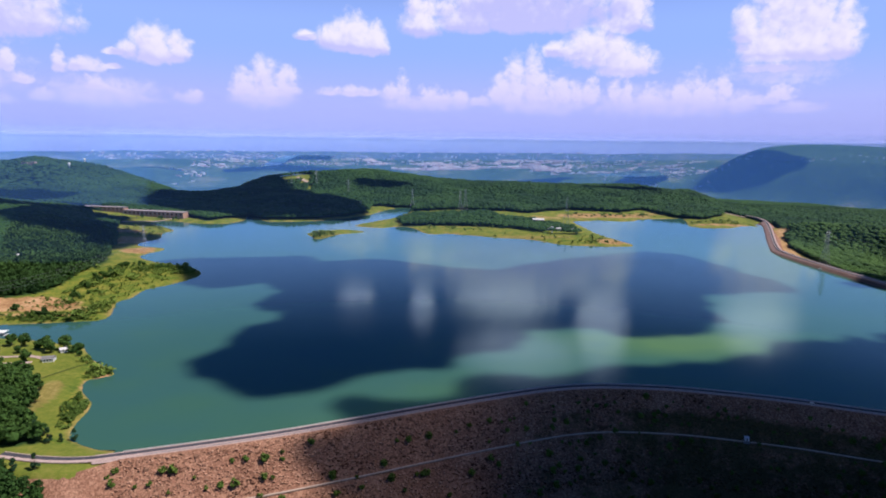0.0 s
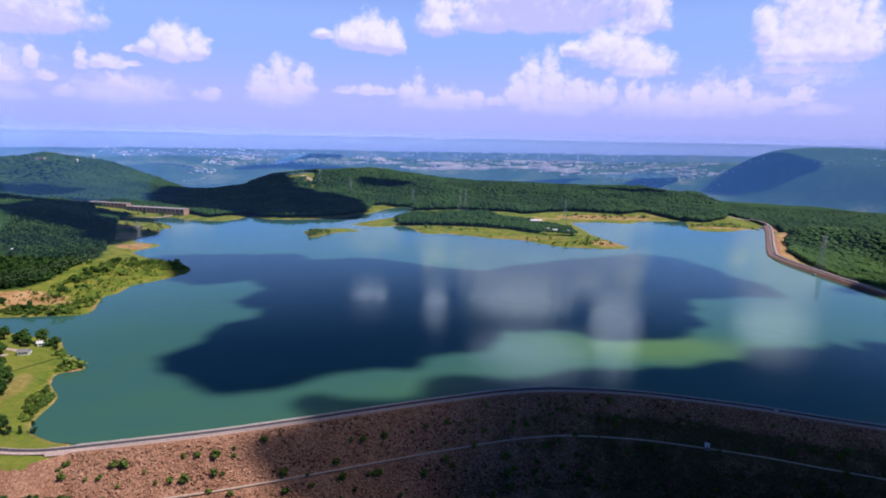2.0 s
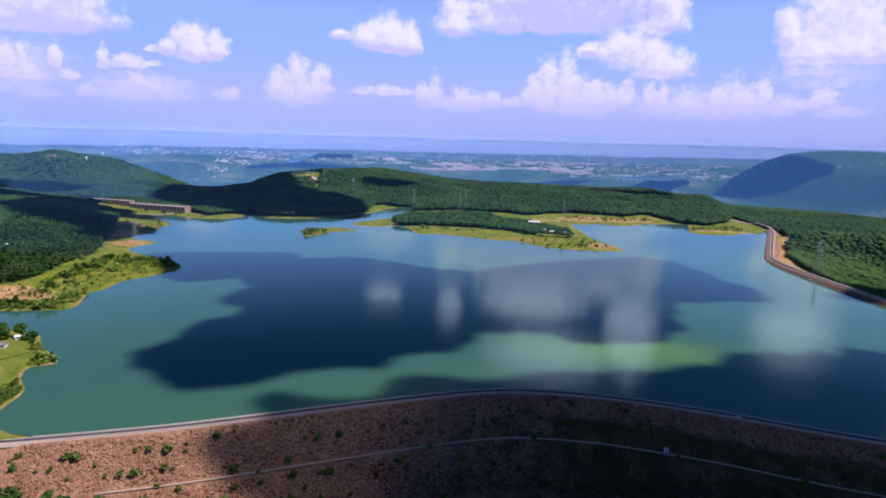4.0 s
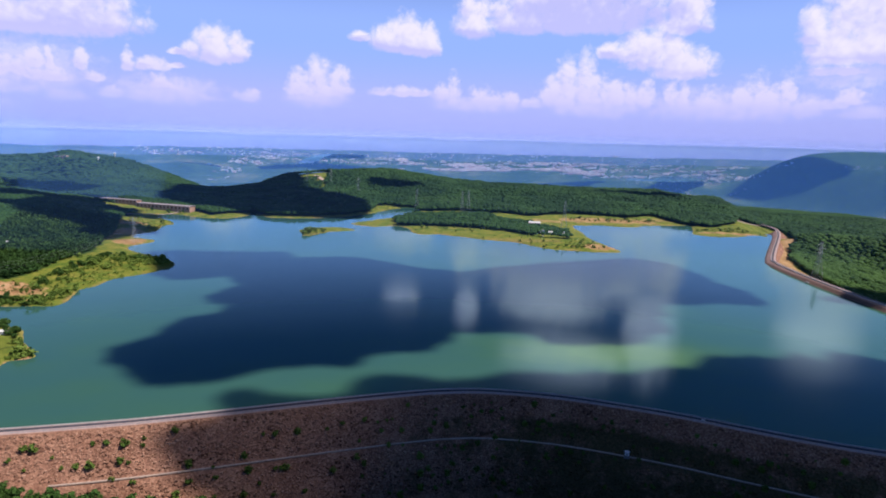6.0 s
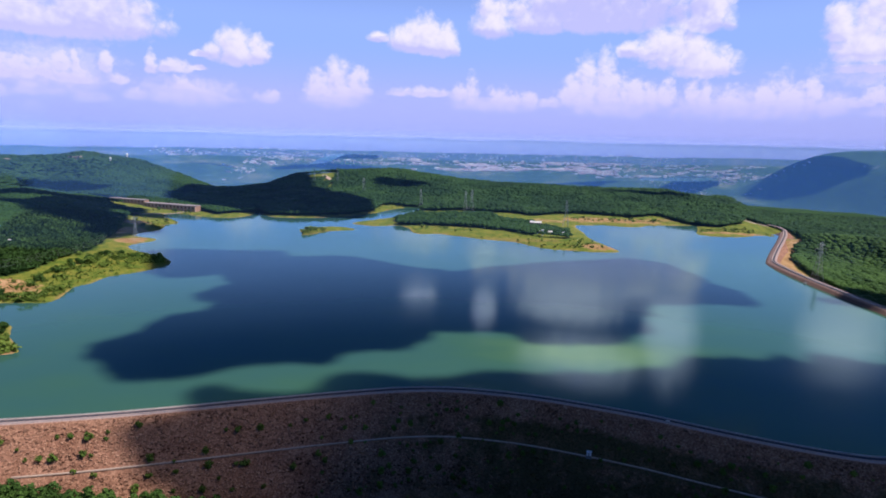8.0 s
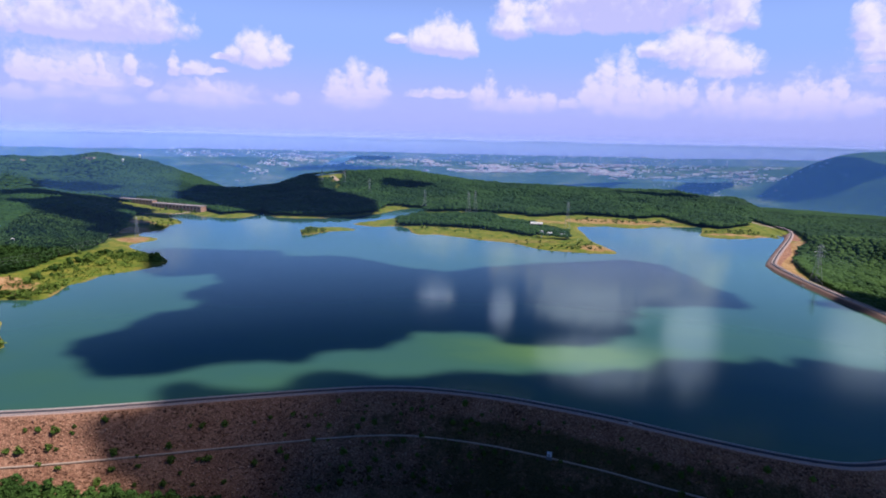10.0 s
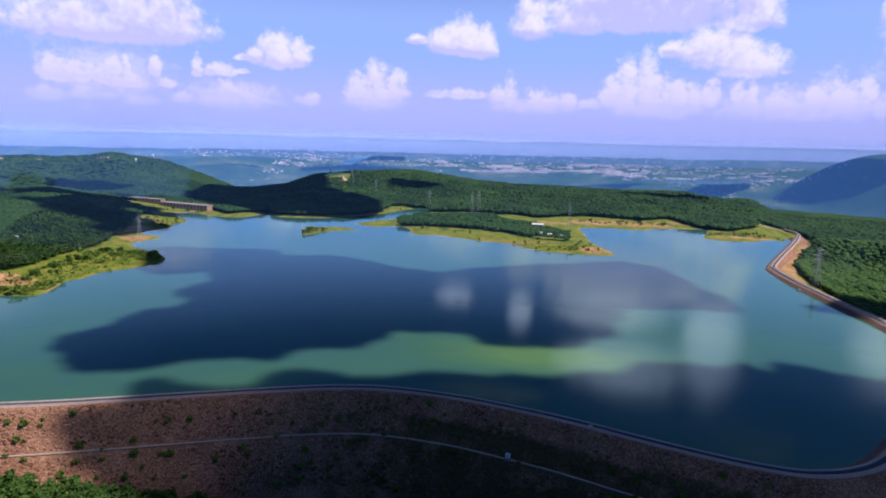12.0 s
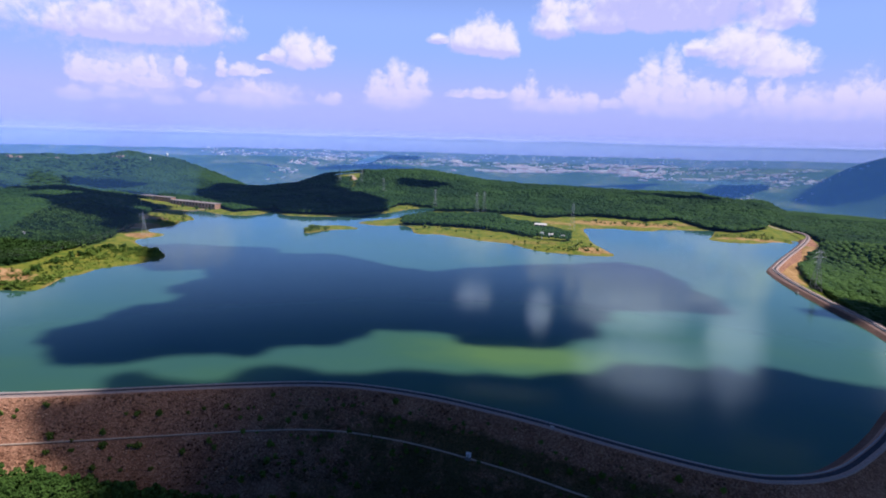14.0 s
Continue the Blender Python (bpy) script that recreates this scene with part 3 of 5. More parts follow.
shore_lawn = [(-422, 546), (-386, 541), (-345, 528), (-325, 520), (-303, 495), (-278, 469), (-266, 459), (-280, 448), (-273, 428), (-252, 405), (-247, 387),
              (-243, 367), (-238, 354), (-223, 345), (-200, 336)]
shore_line = curve(shore_right + shore_peninsula + shore_back + shore_left + shore_lawn, 12.0)
lake_ring = np.vstack([lake_dam, shore_line])
island_ring = curve([(-258, 1190), (-226, 1124), (-203, 1150), (-194, 1174), (-172, 1195), (-139, 1212), (-148, 1228), (-186, 1248), (-233, 1229), (-258, 1190)], 10.0)

# hills: x, y, height, radius along, radius across, turn in degrees
HILLS = [(-1260, 1960, 99, 330, 290, -28), (-1780, 1640, 109, 520, 330, -28), (-580, 2210, 32, 200, 300, 0), (-330, 1620, 18, 170, 170, 0),
         (-255, 2180, 62, 250, 300, 0), (150, 2080, 24, 330, 280, 0), (620, 2040, 19, 330, 260, 0), (-900, 1240, 30, 240, 150, -20), (-800, 930, 38, 230, 230, 0),
         (-700, 760, 12, 130, 130, 0), (60, 1400, 8, 170, 80, 10), (-850, 2180, -46, 165, 430, 22), (-690, 1850, 24, 150, 150, 0), (960, 1080, 44, 300, 60, -46)]
FAR_HILLS = [(760, 3500, 34, 420, 120, 6), (-1640, 3420, 46, 240, 110, 10), (-1850, 3050, 30, 260, 160, 30), (300, 4000, 8, 500, 120, 0)]


def gauss(x, y, hills):
    z = 0.0
    for cx, cy, h, rx, ry, turn in hills:
        c, s = math.cos(radians(turn)), math.sin(radians(turn))
        u, v = ((x - cx) * c + (y - cy) * s) / rx, ((y - cy) * c - (x - cx) * s) / ry
        z = z + h * np.exp(-(u * u + v * v))
    return z


def lookout_mountain(x, y):
    """A long table mountain beyond the valley, steep towards the river."""
    c, s = math.cos(radians(-45)), math.sin(radians(-45))
    u, v = (x - 2251) * c + (y - 2932) * s, (y - 2932) * c - (x - 2251) * s
    u, v = u / 722, v / 568
    r = np.sqrt(np.abs(u) ** 3 + np.abs(v) ** 2.6)
    foot = 53 * np.exp(-((u / 1.71) ** 2 + (v / 1.5) ** 2))
    return 159 * (1 - step_up(r, 0.58, 1.27)) + foot


def shore_distance(x, y):
    """Metres from the water's edge: positive on land."""
    d = to_line(x, y, lake_ring, True)
    d = np.where(inside(x, y, lake_ring), -d, d)
    di = to_line(x, y, island_ring, True)
    di = np.where(inside(x, y, island_ring), di, -di)
    return np.maximum(d, di)


def terrain(x, y):
    """Height of the ground, distance from the water and distance from the dam's crest."""
    x, y = np.asarray(x, float), np.asarray(y, float)
    s = shore_distance(x, y)
    d = to_line(x, y, dam_line)
    rough = value_noise(x, y, 34, 3)
    s2 = s + np.where(d > 40, 5.0 * rough, 0)
    hills = gauss(x, y, HILLS)
    land = 0.05 + np.minimum(np.maximum(s2, 0) * 0.16, 2.2) + np.minimum(np.maximum(s2 - 12, 0), 160) * 0.035
    land = land + step_up(s2, 80, 260) * (9 * value_noise(x, y, 150, 15) + 4 * value_noise(x, y, 62, 16) - 2) + step_up(s2, 25, 240) * hills + step_up(s2, 10, 60) * 1.2 * value_noise(x, y, 60, 5)
    # the plateau ends and falls to the valley, which spreads out to the far ridges
    r = np.hypot(x - 140, y)
    drop = step_up(r + 120 * value_noise(x, y, 400, 8), 2350, 2950)
    plain = np.interp(r, [2300, 2900, 3300, 3600, 4000, 4400, 4700, 4850, 4960], [-90, -100, -90, -66, -14, 64, 136, 174, 196])
    plain = plain + 9 * value_noise(x, y, 420, 9) * step_up(r, 2600, 3200) + gauss(x, y, FAR_HILLS)
    far = plain + lookout_mountain(x, y)
    land = land * (1 - drop) + far * drop
    # right of the far dam the ground lies lower
    right = step_up(x - 0.30 * y, 330, 460) * step_up(y, 470, 640) * (1 - drop)
    land = land * (1 - right) + right * np.maximum(gauss(x, y, HILLS[-1:]) - 26 + 0.022 * (np.minimum(y, 1350) - 600) - 0.024 * np.clip(y - 1350, 0, 900) + 6 * value_noise(x, y, 150, 12) - 0.012 * (x - 700), -90)
    # the valley below the dam with its wooded bank, on this side of it
    bank = np.interp(x, [-420, -300, -235, -150, 0, 300], [5, 1, -6, -23, -24, -23])
    toe = np.interp(x, [-330, -240, -170, -90, 0, 300], [2, -6, -26, -44, -58, -62])
    near = toe + (bank - toe) * step_up(-y, -332, -292)
    near = near - 0.25 * np.maximum(200 - y, 0) - 60 * step_up(-y, -200, 300)
    near = np.maximum(near, -130)
    low = (1 - inside(x, y, lake_ring)) * step_up(np.where(y < 560, x, -999), -330, -225) * step_up(-y, -470 - 0.0 * x, -440)
    low = np.where((x > 400) & (y < 600) & (s > 0), 1.0, low)
    low = np.where((x < -188) & (y > dam_y(x)), 0.0, low)
    behind = step_up(-y, -300, -200)
    low = np.maximum(low, behind)
    land = land * (1 - low) + near * low
    edge = step_up(-x, 186, 215) * (y < 400)
    face = CREST - 3.0 + 2.2 * edge - np.maximum(d - 5 - 9 * edge, 0) / 1.3
    face = face - 4.0 * step_up(-x, 186, 215) * (1 - step_up(-x, 248, 262)) * step_up(d, 13.5, 18) * (y < dam_y(x))
    land = np.where((d < 130) & (low > 0.02), np.maximum(np.minimum(face, np.maximum(land, face)), np.minimum(land, 60)), land)
    bed = np.maximum(-14, s2 * 0.25)
    z = np.where(s2 > 0, land, bed)
    z = np.where(d < 6.5, np.minimum(z, CREST - 1.2 + 0.8 * edge), z)
    return z, s2, d


def dam_y(x):
    o = np.argsort(dam_line[:90, 0])
    return np.interp(x, dam_line[:90, 0][o], dam_line[:90, 1][o])


# ---- woods, by plan rings ----
wood_left = np.array([(-505, 675), (-478, 690), (-480, 746), (-500, 871), (-578, 1060), (-632, 1160), (-680, 1250), (-690, 1340), (-800, 1400), (-1000, 1470), (-2200, 1500), (-2200, 500), (-620, 640)])
wood_low = np.array([(-362, 463), (-335, 451), (-309, 435), (-287, 391), (-266, 354), (-250, 346), (-262, 338), (-330, 338), (-700, 350), (-700, 470)])
wood_peninsula = np.array([(-66, 1300), (6, 1292), (139, 1272), (230, 1206), (300, 1172), (326, 1190), (322, 1270), (261, 1345), (194, 1380), (117, 1440), (-35, 1462), (-71, 1381)])
wood_back = np.array([(-690, 1440), (-570, 1385), (-520, 1345), (-455, 1420), (-395, 1375), (-308, 1382), (-215, 1440), (-160, 1525), (-166, 1640), (-120, 1670), (-62, 1560), (88, 1575), (190, 1530), (258, 1500),
                      (378, 1590), (511, 1545), (600, 1600), (640, 1500), (690, 1440), (790, 1500), (820, 1620), (960, 1560), (2600, 2300), (1500, 3200), (-1500, 3200), (-2600, 2300), (-1800, 1480), (-900, 1500)])
wood_right = np.array([(905, 1560), (905, 1470), (880, 1400), (800, 1240), (750, 1160), (702, 1080), (682, 1010), (684, 930), (690, 850), (700, 720), (690, 640), (640, 540), (560, 440), (640, 300), (3000, 1000), (2600, 2400), (1000, 1620)])
wood_toe = np.array([(-262, 314), (-236, 303), (-206, 293), (-150, 294), (0, 303), (160, 318), (330, 300), (430, 285), (700, 330), (700, 60), (-700, 60), (-700, 330), (-400, 325)])
clearings = [(284, 1208, 36, 16), (-690, 1368, 135, 42), (-480, 2100, 62, 62), (-430, 2010, 18, 60), (-395, 1900, 10, 70), (-668, 1385, 100, 34), (-815, 1430, 70, 26), (-586, 806, 17, 20), (257, 1318, 20, 18)]


def wooded(x, y):
    e = 9 * value_noise(x, y, 45, 21)
    f = 9 * value_noise(x, y, 45, 22)
    u, v = x + e, y + f
    w = np.zeros(np.shape(x), bool)
    for ring in (wood_left, wood_low, wood_peninsula, wood_back, wood_right, wood_toe):
        w |= inside(u, v, ring)
    for cx, cy, rx, ry in clearings:
        w &= ((u - cx) / rx) ** 2 + ((v - cy) / ry) ** 2 > 1
    return w


# ---- ground ----
def build_ground():
    front = np.linspace(-62, 62, 480)
    back = np.linspace(64, 296, 50)[1:-1]
    ang = np.radians(np.concatenate([front, back]))
    rad = np.concatenate([[0.0], np.geomspace(60, 230, 12), np.linspace(236, 520, 72), np.geomspace(524, 2500, 185), np.geomspace(2520, 4960, 70)])
    A, R = np.meshgrid(ang, rad)
    x, y = 140 + R * np.sin(A), R * np.cos(A)
    z, s, d = terrain(x.ravel(), y.ravel())
    verts = np.column_stack([x.ravel(), y.ravel(), z])
    n, m = len(rad), len(ang)
    i, j = np.meshgrid(np.arange(n - 1), np.arange(m), indexing="ij")
    k = (j + 1) % m
    faces = np.stack([i * m + j, i * m + k, (i + 1) * m + k, (i + 1) * m + j], axis=-1).reshape(-1, 4)[:, ::-1]
    me = mesh_of("ground", verts, faces, ground_mat, True)
    fx, fy = verts[:, 0], verts[:, 1]
    rr = np.hypot(fx - 140, fy)
    w = wooded(fx, fy)
    nz = value_noise(fx, fy, 50, 31)
    plain = step_up(rr, 2500, 2750) * (1 - step_up(lookout_mountain(fx, fy), 30, 70))
    bare = (1 - step_up(s + 8 * nz, 0.5, 6)) * (s > -20) * (0.32 + 0.55 * value_noise(fx, fy, 26, 33))
    for cx, cy, rx, ry, t in ((-468, 652, 62, 26, 1.0), (-415, 640, 34, 10, 0.7), (-505, 985, 26, 22, 0.9), (-440, 615, 60, 5, 0.8), (-620, 1175, 40, 18, 0.8), (-271, 445, 12, 17, 1), (-640, 1170, 60, 25, 0.6), (-570, 1080, 30, 30, 0.7), (450, 1490, 110, 34, 0.8), (380, 1470, 50, 30, 0.6), (545, 1490, 40, 26, 0.7), (300, 1440, 40, 24, 0.5),
                              (700, 1350, 70, 12, 0.9), (610, 1530, 50, 20, 0.5), (368, 1108, 34, 30, 0.8), (-300, 403, 16, 40, 0.35), (200, 1150, 90, 14, 0.3)):
        bare = np.maximum(bare, t * (((fx - cx) / rx) ** 2 + ((fy - cy) / ry) ** 2 + 0.6 * nz < 1))
    bare = np.maximum(bare, 0.85 * (fx > 640) * (fy > 960) * (fy < 1260) * (to_line(fx, fy, dam_line) < 36 + 10 * nz))
    lawn_ring = np.array([(-238, 354), (-255, 380), (-275, 402), (-286, 440), (-296, 470), (-318, 512), (-400, 530), (-460, 500), (-362, 468), (-300, 430), (-286, 395), (-262, 350)])
    lawn = np.maximum(inside(fx, fy, lawn_ring), (fx < -190) & (fx > -330) & (to_line(fx, fy, dam_line[:40]) < 24))
    masks = {"wood": w & (rr < 2560), "slope_wood": (w & (rr > 2300)) | (rr > 2500) | (rr < 120), "bare": bare * (1 - plain), "lawn": lawn, "plain": plain}
    for name, v in masks.items():
        a = me.attributes.new(name, "FLOAT", "POINT")
        a.data.foreach_set("value", np.asarray(v, np.float32))
    return tagged(new("ground", me), "green hills and meadows round the lake with bare earthy shores", "ground", kind="structure")


def build_water():
    c = 10.0
    gx, gy = np.meshgrid(np.arange(-650, 900, c), np.arange(320, 1700, c))
    cx, cy = gx + c / 2, gy + c / 2
    s = shore_distance(cx.ravel(), cy.ravel())
    d = to_line(cx.ravel(), cy.ravel(), dam_line)
    keep = (s < np.where(d < 40, 1.0, 16)).reshape(gx.shape)
    n = gx.shape[1] + 1
    i, j = np.nonzero(keep)
    faces = np.column_stack([i * n + j, i * n + j + 1, (i + 1) * n + j + 1, (i + 1) * n + j])
    vx, vy = np.meshgrid(np.append(gx[0], gx[0, -1] + c), np.append(gy[:, 0], gy[-1, 0] + c))
    verts = np.column_stack([vx.ravel(), vy.ravel(), np.zeros(vx.size)])
    used, faces = np.unique(faces, return_inverse=True)
    me = mesh_of("water", verts[used], faces.reshape(-1, 4), water_mat)
    x, y = verts[used][:, 0], verts[used][:, 1]
    # sunlit gap between cloud shadows painted as a patch, and greener shallows along the dam
    sun_and_shallows = 1.25 * np.exp(-((x - 250) / 130) ** 2 - ((y - 545) / 42) ** 2) + 0.75 * np.exp(-to_line(x, y, dam_line) / 85)
    me.attributes.new("silt_and_sun", "FLOAT", "POINT").data.foreach_set("value", np.asarray(sun_and_shallows, np.float32))
    return tagged(new("water", me), "calm teal reservoir water mirroring clouds", "lake", kind="structure")


def ribbon(name, line, width, material, lift, low=0.0):
    """A strip laid along the ground."""
    t = np.gradient(line, axis=0)
    t /= np.linalg.norm(t, axis=1)[:, None]
    nrm = np.column_stack([t[:, 1], -t[:, 0]])
    a, b = line + nrm * width / 2, line - nrm * width / 2
    za, zb = terrain(a[:, 0], a[:, 1])[0], terrain(b[:, 0], b[:, 1])[0]
    z = np.maximum(np.maximum(za, zb), low) + lift
    n = len(line)
    verts = np.vstack([np.column_stack([a, z]), np.column_stack([b, z])])
    i = np.arange(n - 1)
    return mesh_of(name, verts, np.column_stack([i, i + 1, n + i + 1, n + i]), material, True)


ground = build_ground()
water = build_water()
for pts, wd in (([(960, 3290), (1049, 3262), (1117, 3240), (1200, 3293), (1273, 3400), (1331, 3461), (1374, 3515), (1330, 3570), (1240, 3600)], 230),
                ([(-1293, 3699), (-1178, 3790), (-1062, 3903), (-1030, 4083), (-937, 4199), (-700, 4230)], 120), ([(1331, 3667), (1457, 3690), (1620, 3700)], 50)):
    tagged(new("river", ribbon("river", curve(pts, 25), wd, water_mat, 9.0)), "pale river winding through the far valley", "river", kind="structure")


# ---- dam ----
def offset_line(line, off):
    t = np.gradient(line, axis=0)
    t = np.array([np.convolve(t[:, k], np.ones(5) / 5, "same") for k in (0, 1)]).T
    t /= np.linalg.norm(t, axis=1)[:, None]
    return line + np.column_stack([t[:, 1], -t[:, 0]]) * (off[:, None] if np.ndim(off) else off)


def sweep(name, line, profile, material, rough=0.0, closed=False):
    """A strip swept along the crest: profile of (offset downstream, height); either may be an array along the line."""
    rows = []
    for k, (off, z) in enumerate(profile):
        p = offset_line(line, off)
        zz = np.full(len(line), z) if np.ndim(z) == 0 else z
        if rough and 0 < k < len(profile) - 1:
            zz = zz + rough * value_noise(p[:, 0], p[:, 1], 6, 40 + k)
        rows.append(np.column_stack([p, zz]))
    n, m = len(line), len(rows)
    verts = np.vstack(rows)
    faces = []
    i = np.arange(n - 1)
    for k in range(m - 1 + closed):
        a, b = k * n, ((k + 1) % m) * n
        faces.append(np.column_stack([a + i, b + i, b + i + 1, a + i + 1]))
    return mesh_of(name, verts, np.vstack(faces), material)


dam = empty("dam", Matrix(), "long curved rockfill dam with a road along its crest", "dam", kind="structure")
body = dam_line[2:][(dam_line[2:, 1] < 1405)]
foot = np.interp(body[:, 1] + 0.0 * body[:, 0], [300, 520, 640, 800, 1200, 1500], [-56, -50, -34, -22, -14, -4])
foot = np.where(body[:, 0] < -60, np.interp(body[:, 0], [-262, -215, -160, -60], [-8, -20, -38, -56]), foot)
FACE = 1.3
steps = np.linspace(0, 1, 14)
low = OFF + 9 * step_up(-body[:, 0], 186, 215)
profile = [(low + (CREST - foot) * FACE * t, CREST - 0.4 - (low - OFF) * 0.12 + (foot - CREST) * t) for t in steps]
part("downstream_face", sweep("downstream_face", body, profile, rock_mat, 0.5), dam, "reddish brown broken rock slope")
upper = body[body[:, 0] > -190]
dry = np.interp(upper[:, 1] + 0.0 * upper[:, 0], [880, 1010, 1080], [3.4, 2.0, 1.5])
dry = np.where(upper[:, 0] < 600, 3.4, dry)
slope_out = [(-4.4 - 1.7 * (CREST - 0.4 - z), z) for z in (CREST - 0.4 + (dry - CREST + 0.4) * t for t in np.linspace(0, 1, 4))]
part("upstream_slope", sweep("upstream_slope", upper, slope_out, dry_rock_mat, 0.25), dam, "dry pinkish rock slope above the water")
part("upstream_face", sweep("upstream_face", upper, [(-4.4 - 1.7 * (CREST - 0.4 - z), z) for z in (dry + (-9.0 - dry) * t for t in np.linspace(0, 1, 8))], wet_rock_mat, 0.4), dam, "dark wet rock slope")
part("crest", sweep("crest", body[body[:, 0] > -204], [(-4.5, CREST - 2), (-4.3, CREST - 0.1), (3.3, CREST - 0.1), (4.6, CREST - 1.2)], gravel_mat), dam, "pale gravel crest")
part("road", sweep("road", dam_line, [(-3.0, CREST - 0.3), (-2.9, CREST + 0.02), (0.4, CREST + 0.02), (0.5, CREST - 0.3)], asphalt_mat), dam, "grey asphalt road")
part("shoulder", sweep("shoulder", dam_line, [(-3.7, CREST - 0.5), (-3.6, CREST - 0.03), (3.0, CREST - 0.03), (3.1, CREST - 0.5)], gravel_mat), dam, "pale gravel shoulder")
part("wave_wall", sweep("wave_wall", body[body[:, 0] > -190], [(-4.2, CREST - 0.3), (-4.2, CREST + 0.6), (-3.9, CREST + 0.6), (-3.9, CREST - 0.3)], concrete_mat), dam, "low concrete wall")
berm_z = -17.0
near_leg = (dam_line[:, 0] < 430) & (dam_line[:, 0] > -225) & (dam_line[:, 1] < 600)
part("berm_track", sweep("berm_track", dam_line[near_leg & (dam_line[:, 0] > -150)], [(OFF + (CREST - berm_z) * FACE - 0.8, berm_z + 0.75), (OFF + (CREST - berm_z) * FACE - 0.7, berm_z + 0.85),
                                                             (OFF + (CREST - berm_z) * FACE + 0.35, berm_z + 0.8), (OFF + (CREST - berm_z) * FACE + 0.5, berm_z + 0.2)], track_mat), dam, "pale gravel track")


def face_point(u, z):
    """A place on the downstream slope: index along the crest, height."""
    off = np.full(len(dam_line), OFF + (CREST - z) * FACE)
    p = offset_line(dam_line, off)
    i = np.clip(u, 0, len(dam_line) - 2)
    a = int(i)
    q = p[a] * (1 - (i - a)) + p[a + 1] * (i - a)
    return float(q[0]), float(q[1])


# ---- woods ----
def crown_shapes(kind, count, seed):
    """Lumpy crowns of radius about 1: arrays of corners and triangles."""
    rng = np.random.default_rng(seed)
    shapes = []
    for c in range(count):
        bm = bmesh.new()
        bmesh.ops.create_icosphere(bm, subdivisions=2 if kind == "near" else 1, radius=1.0)
        if kind != "near":
            low = [f for f in bm.faces if f.calc_center_median().z < -0.45]
            bmesh.ops.delete(bm, geom=low, context="FACES")
        co = np.array([v.co[:] for v in bm.verts])
        bm.verts.index_update()
        tri = np.array([[v.index for v in f.verts] for f in bm.faces])
        k = rng.normal(size=(5, 3)) * 2.2
        ph = rng.uniform(0, 6.28, 5)
        bump = sum(np.sin(co @ k[i] + ph[i]) for i in range(5)) / 5
        co = co * (1 + 0.38 * bump[:, None]) + rng.normal(size=co.shape) * 0.07
        co[:, 2] = np.where(co[:, 2] < 0, co[:, 2] * 0.7, co[:, 2])
        keep = np.unique(tri)
        new_id = np.zeros(len(co), int)
        new_id[keep] = np.arange(len(keep))
        shapes.append((co[keep], new_id[tri]))
        bm.free()
    return shapes


def scatter_mesh(name, shapes, places, sizes, tall, material, seed=0):
    """One mesh of many crowns."""
    rng = np.random.default_rng(seed)
    which = rng.integers(0, len(shapes), len(places))
    turn = rng.uniform(0, 6.28, len(places))
    V, F, base = [], [], 0
    for i, (co, tri) in enumerate(shapes):
        sel = np.nonzero(which == i)[0]
        if not len(sel):
            continue
        c, s = np.cos(turn[sel])[:, None], np.sin(turn[sel])[:, None]
        x = (co[None, :, 0] * c - co[None, :, 1] * s) * sizes[sel][:, None]
        y = (co[None, :, 0] * s + co[None, :, 1] * c) * sizes[sel][:, None]
        z = co[None, :, 2] * tall[sel][:, None]
        v = np.stack([x, y, z], -1) + places[sel][:, None, :]
        n = len(co)
        V.append(v.reshape(-1, 3))
        F.append((tri[None] + (np.arange(len(sel)) * n)[:, None, None] + base).reshape(-1, 3))
        base += n * len(sel)
    return mesh_of(name, np.vstack(V), np.vstack(F), material, True)


def plant_wood(name, x0, x1, y0, y1, gap, kind, size, height, keep, label, seed, material):
    rng = np.random.default_rng(seed)
    gx, gy = np.meshgrid(np.arange(x0, x1, gap), np.arange(y0, y1, gap))
    x, y = gx.ravel() + rng.uniform(-0.48, 0.48, gx.size) * gap, gy.ravel() + rng.uniform(-0.48, 0.48, gx.size) * gap
    az = np.degrees(np.arctan2(x - 140, y))
    ok = keep(x, y) & (np.abs(az) < 62)
    x, y = x[ok], y[ok]
    ok = wooded(x, y)
    x, y = x[ok], y[ok]
    z, s, d = terrain(x, y)
    ok = (s > 8) & (d > 16)
    x, y, z = x[ok], y[ok], z[ok]
    r = size * rng.gamma(9.0, 0.125, len(x)).clip(0.55, 1.75)
    h = height * (1 + 0.18 * value_noise(x, y, 70, 51) + 0.10 * value_noise(x, y, 22, 52)) * (0.6 + 0.4 * (r / size) ** 0.5) * rng.uniform(0.92, 1.08, len(x))
    me = scatter_mesh(name, crown_shapes(kind, 9, seed), np.column_stack([x, y, z + h * 0.66]), r * 1.12, h * 0.31, material, seed)
    return tagged(new(name, me), label, "woods", kind="stuff")


def far_from(x, y):
    return np.hypot(x - 140, y)


plant_wood("woods", -1300, -440, 560, 1500, 5.6, "far", 4.0, 11, lambda x, y: (far_from(x, y) < 1800) & ~((x > -0.62 * y - 110) & (x > -760) & (y > 640) & (y < 1140)), "dense green broadleaf woods on the hillside", 61, far_leaf_mat)
plant_wood("woods", -100, 350, 1150, 1480, 5.6, "far", 3.9, 10, lambda x, y: inside(x, y, wood_peninsula), "dense trees on the peninsula", 63, far_leaf_mat)
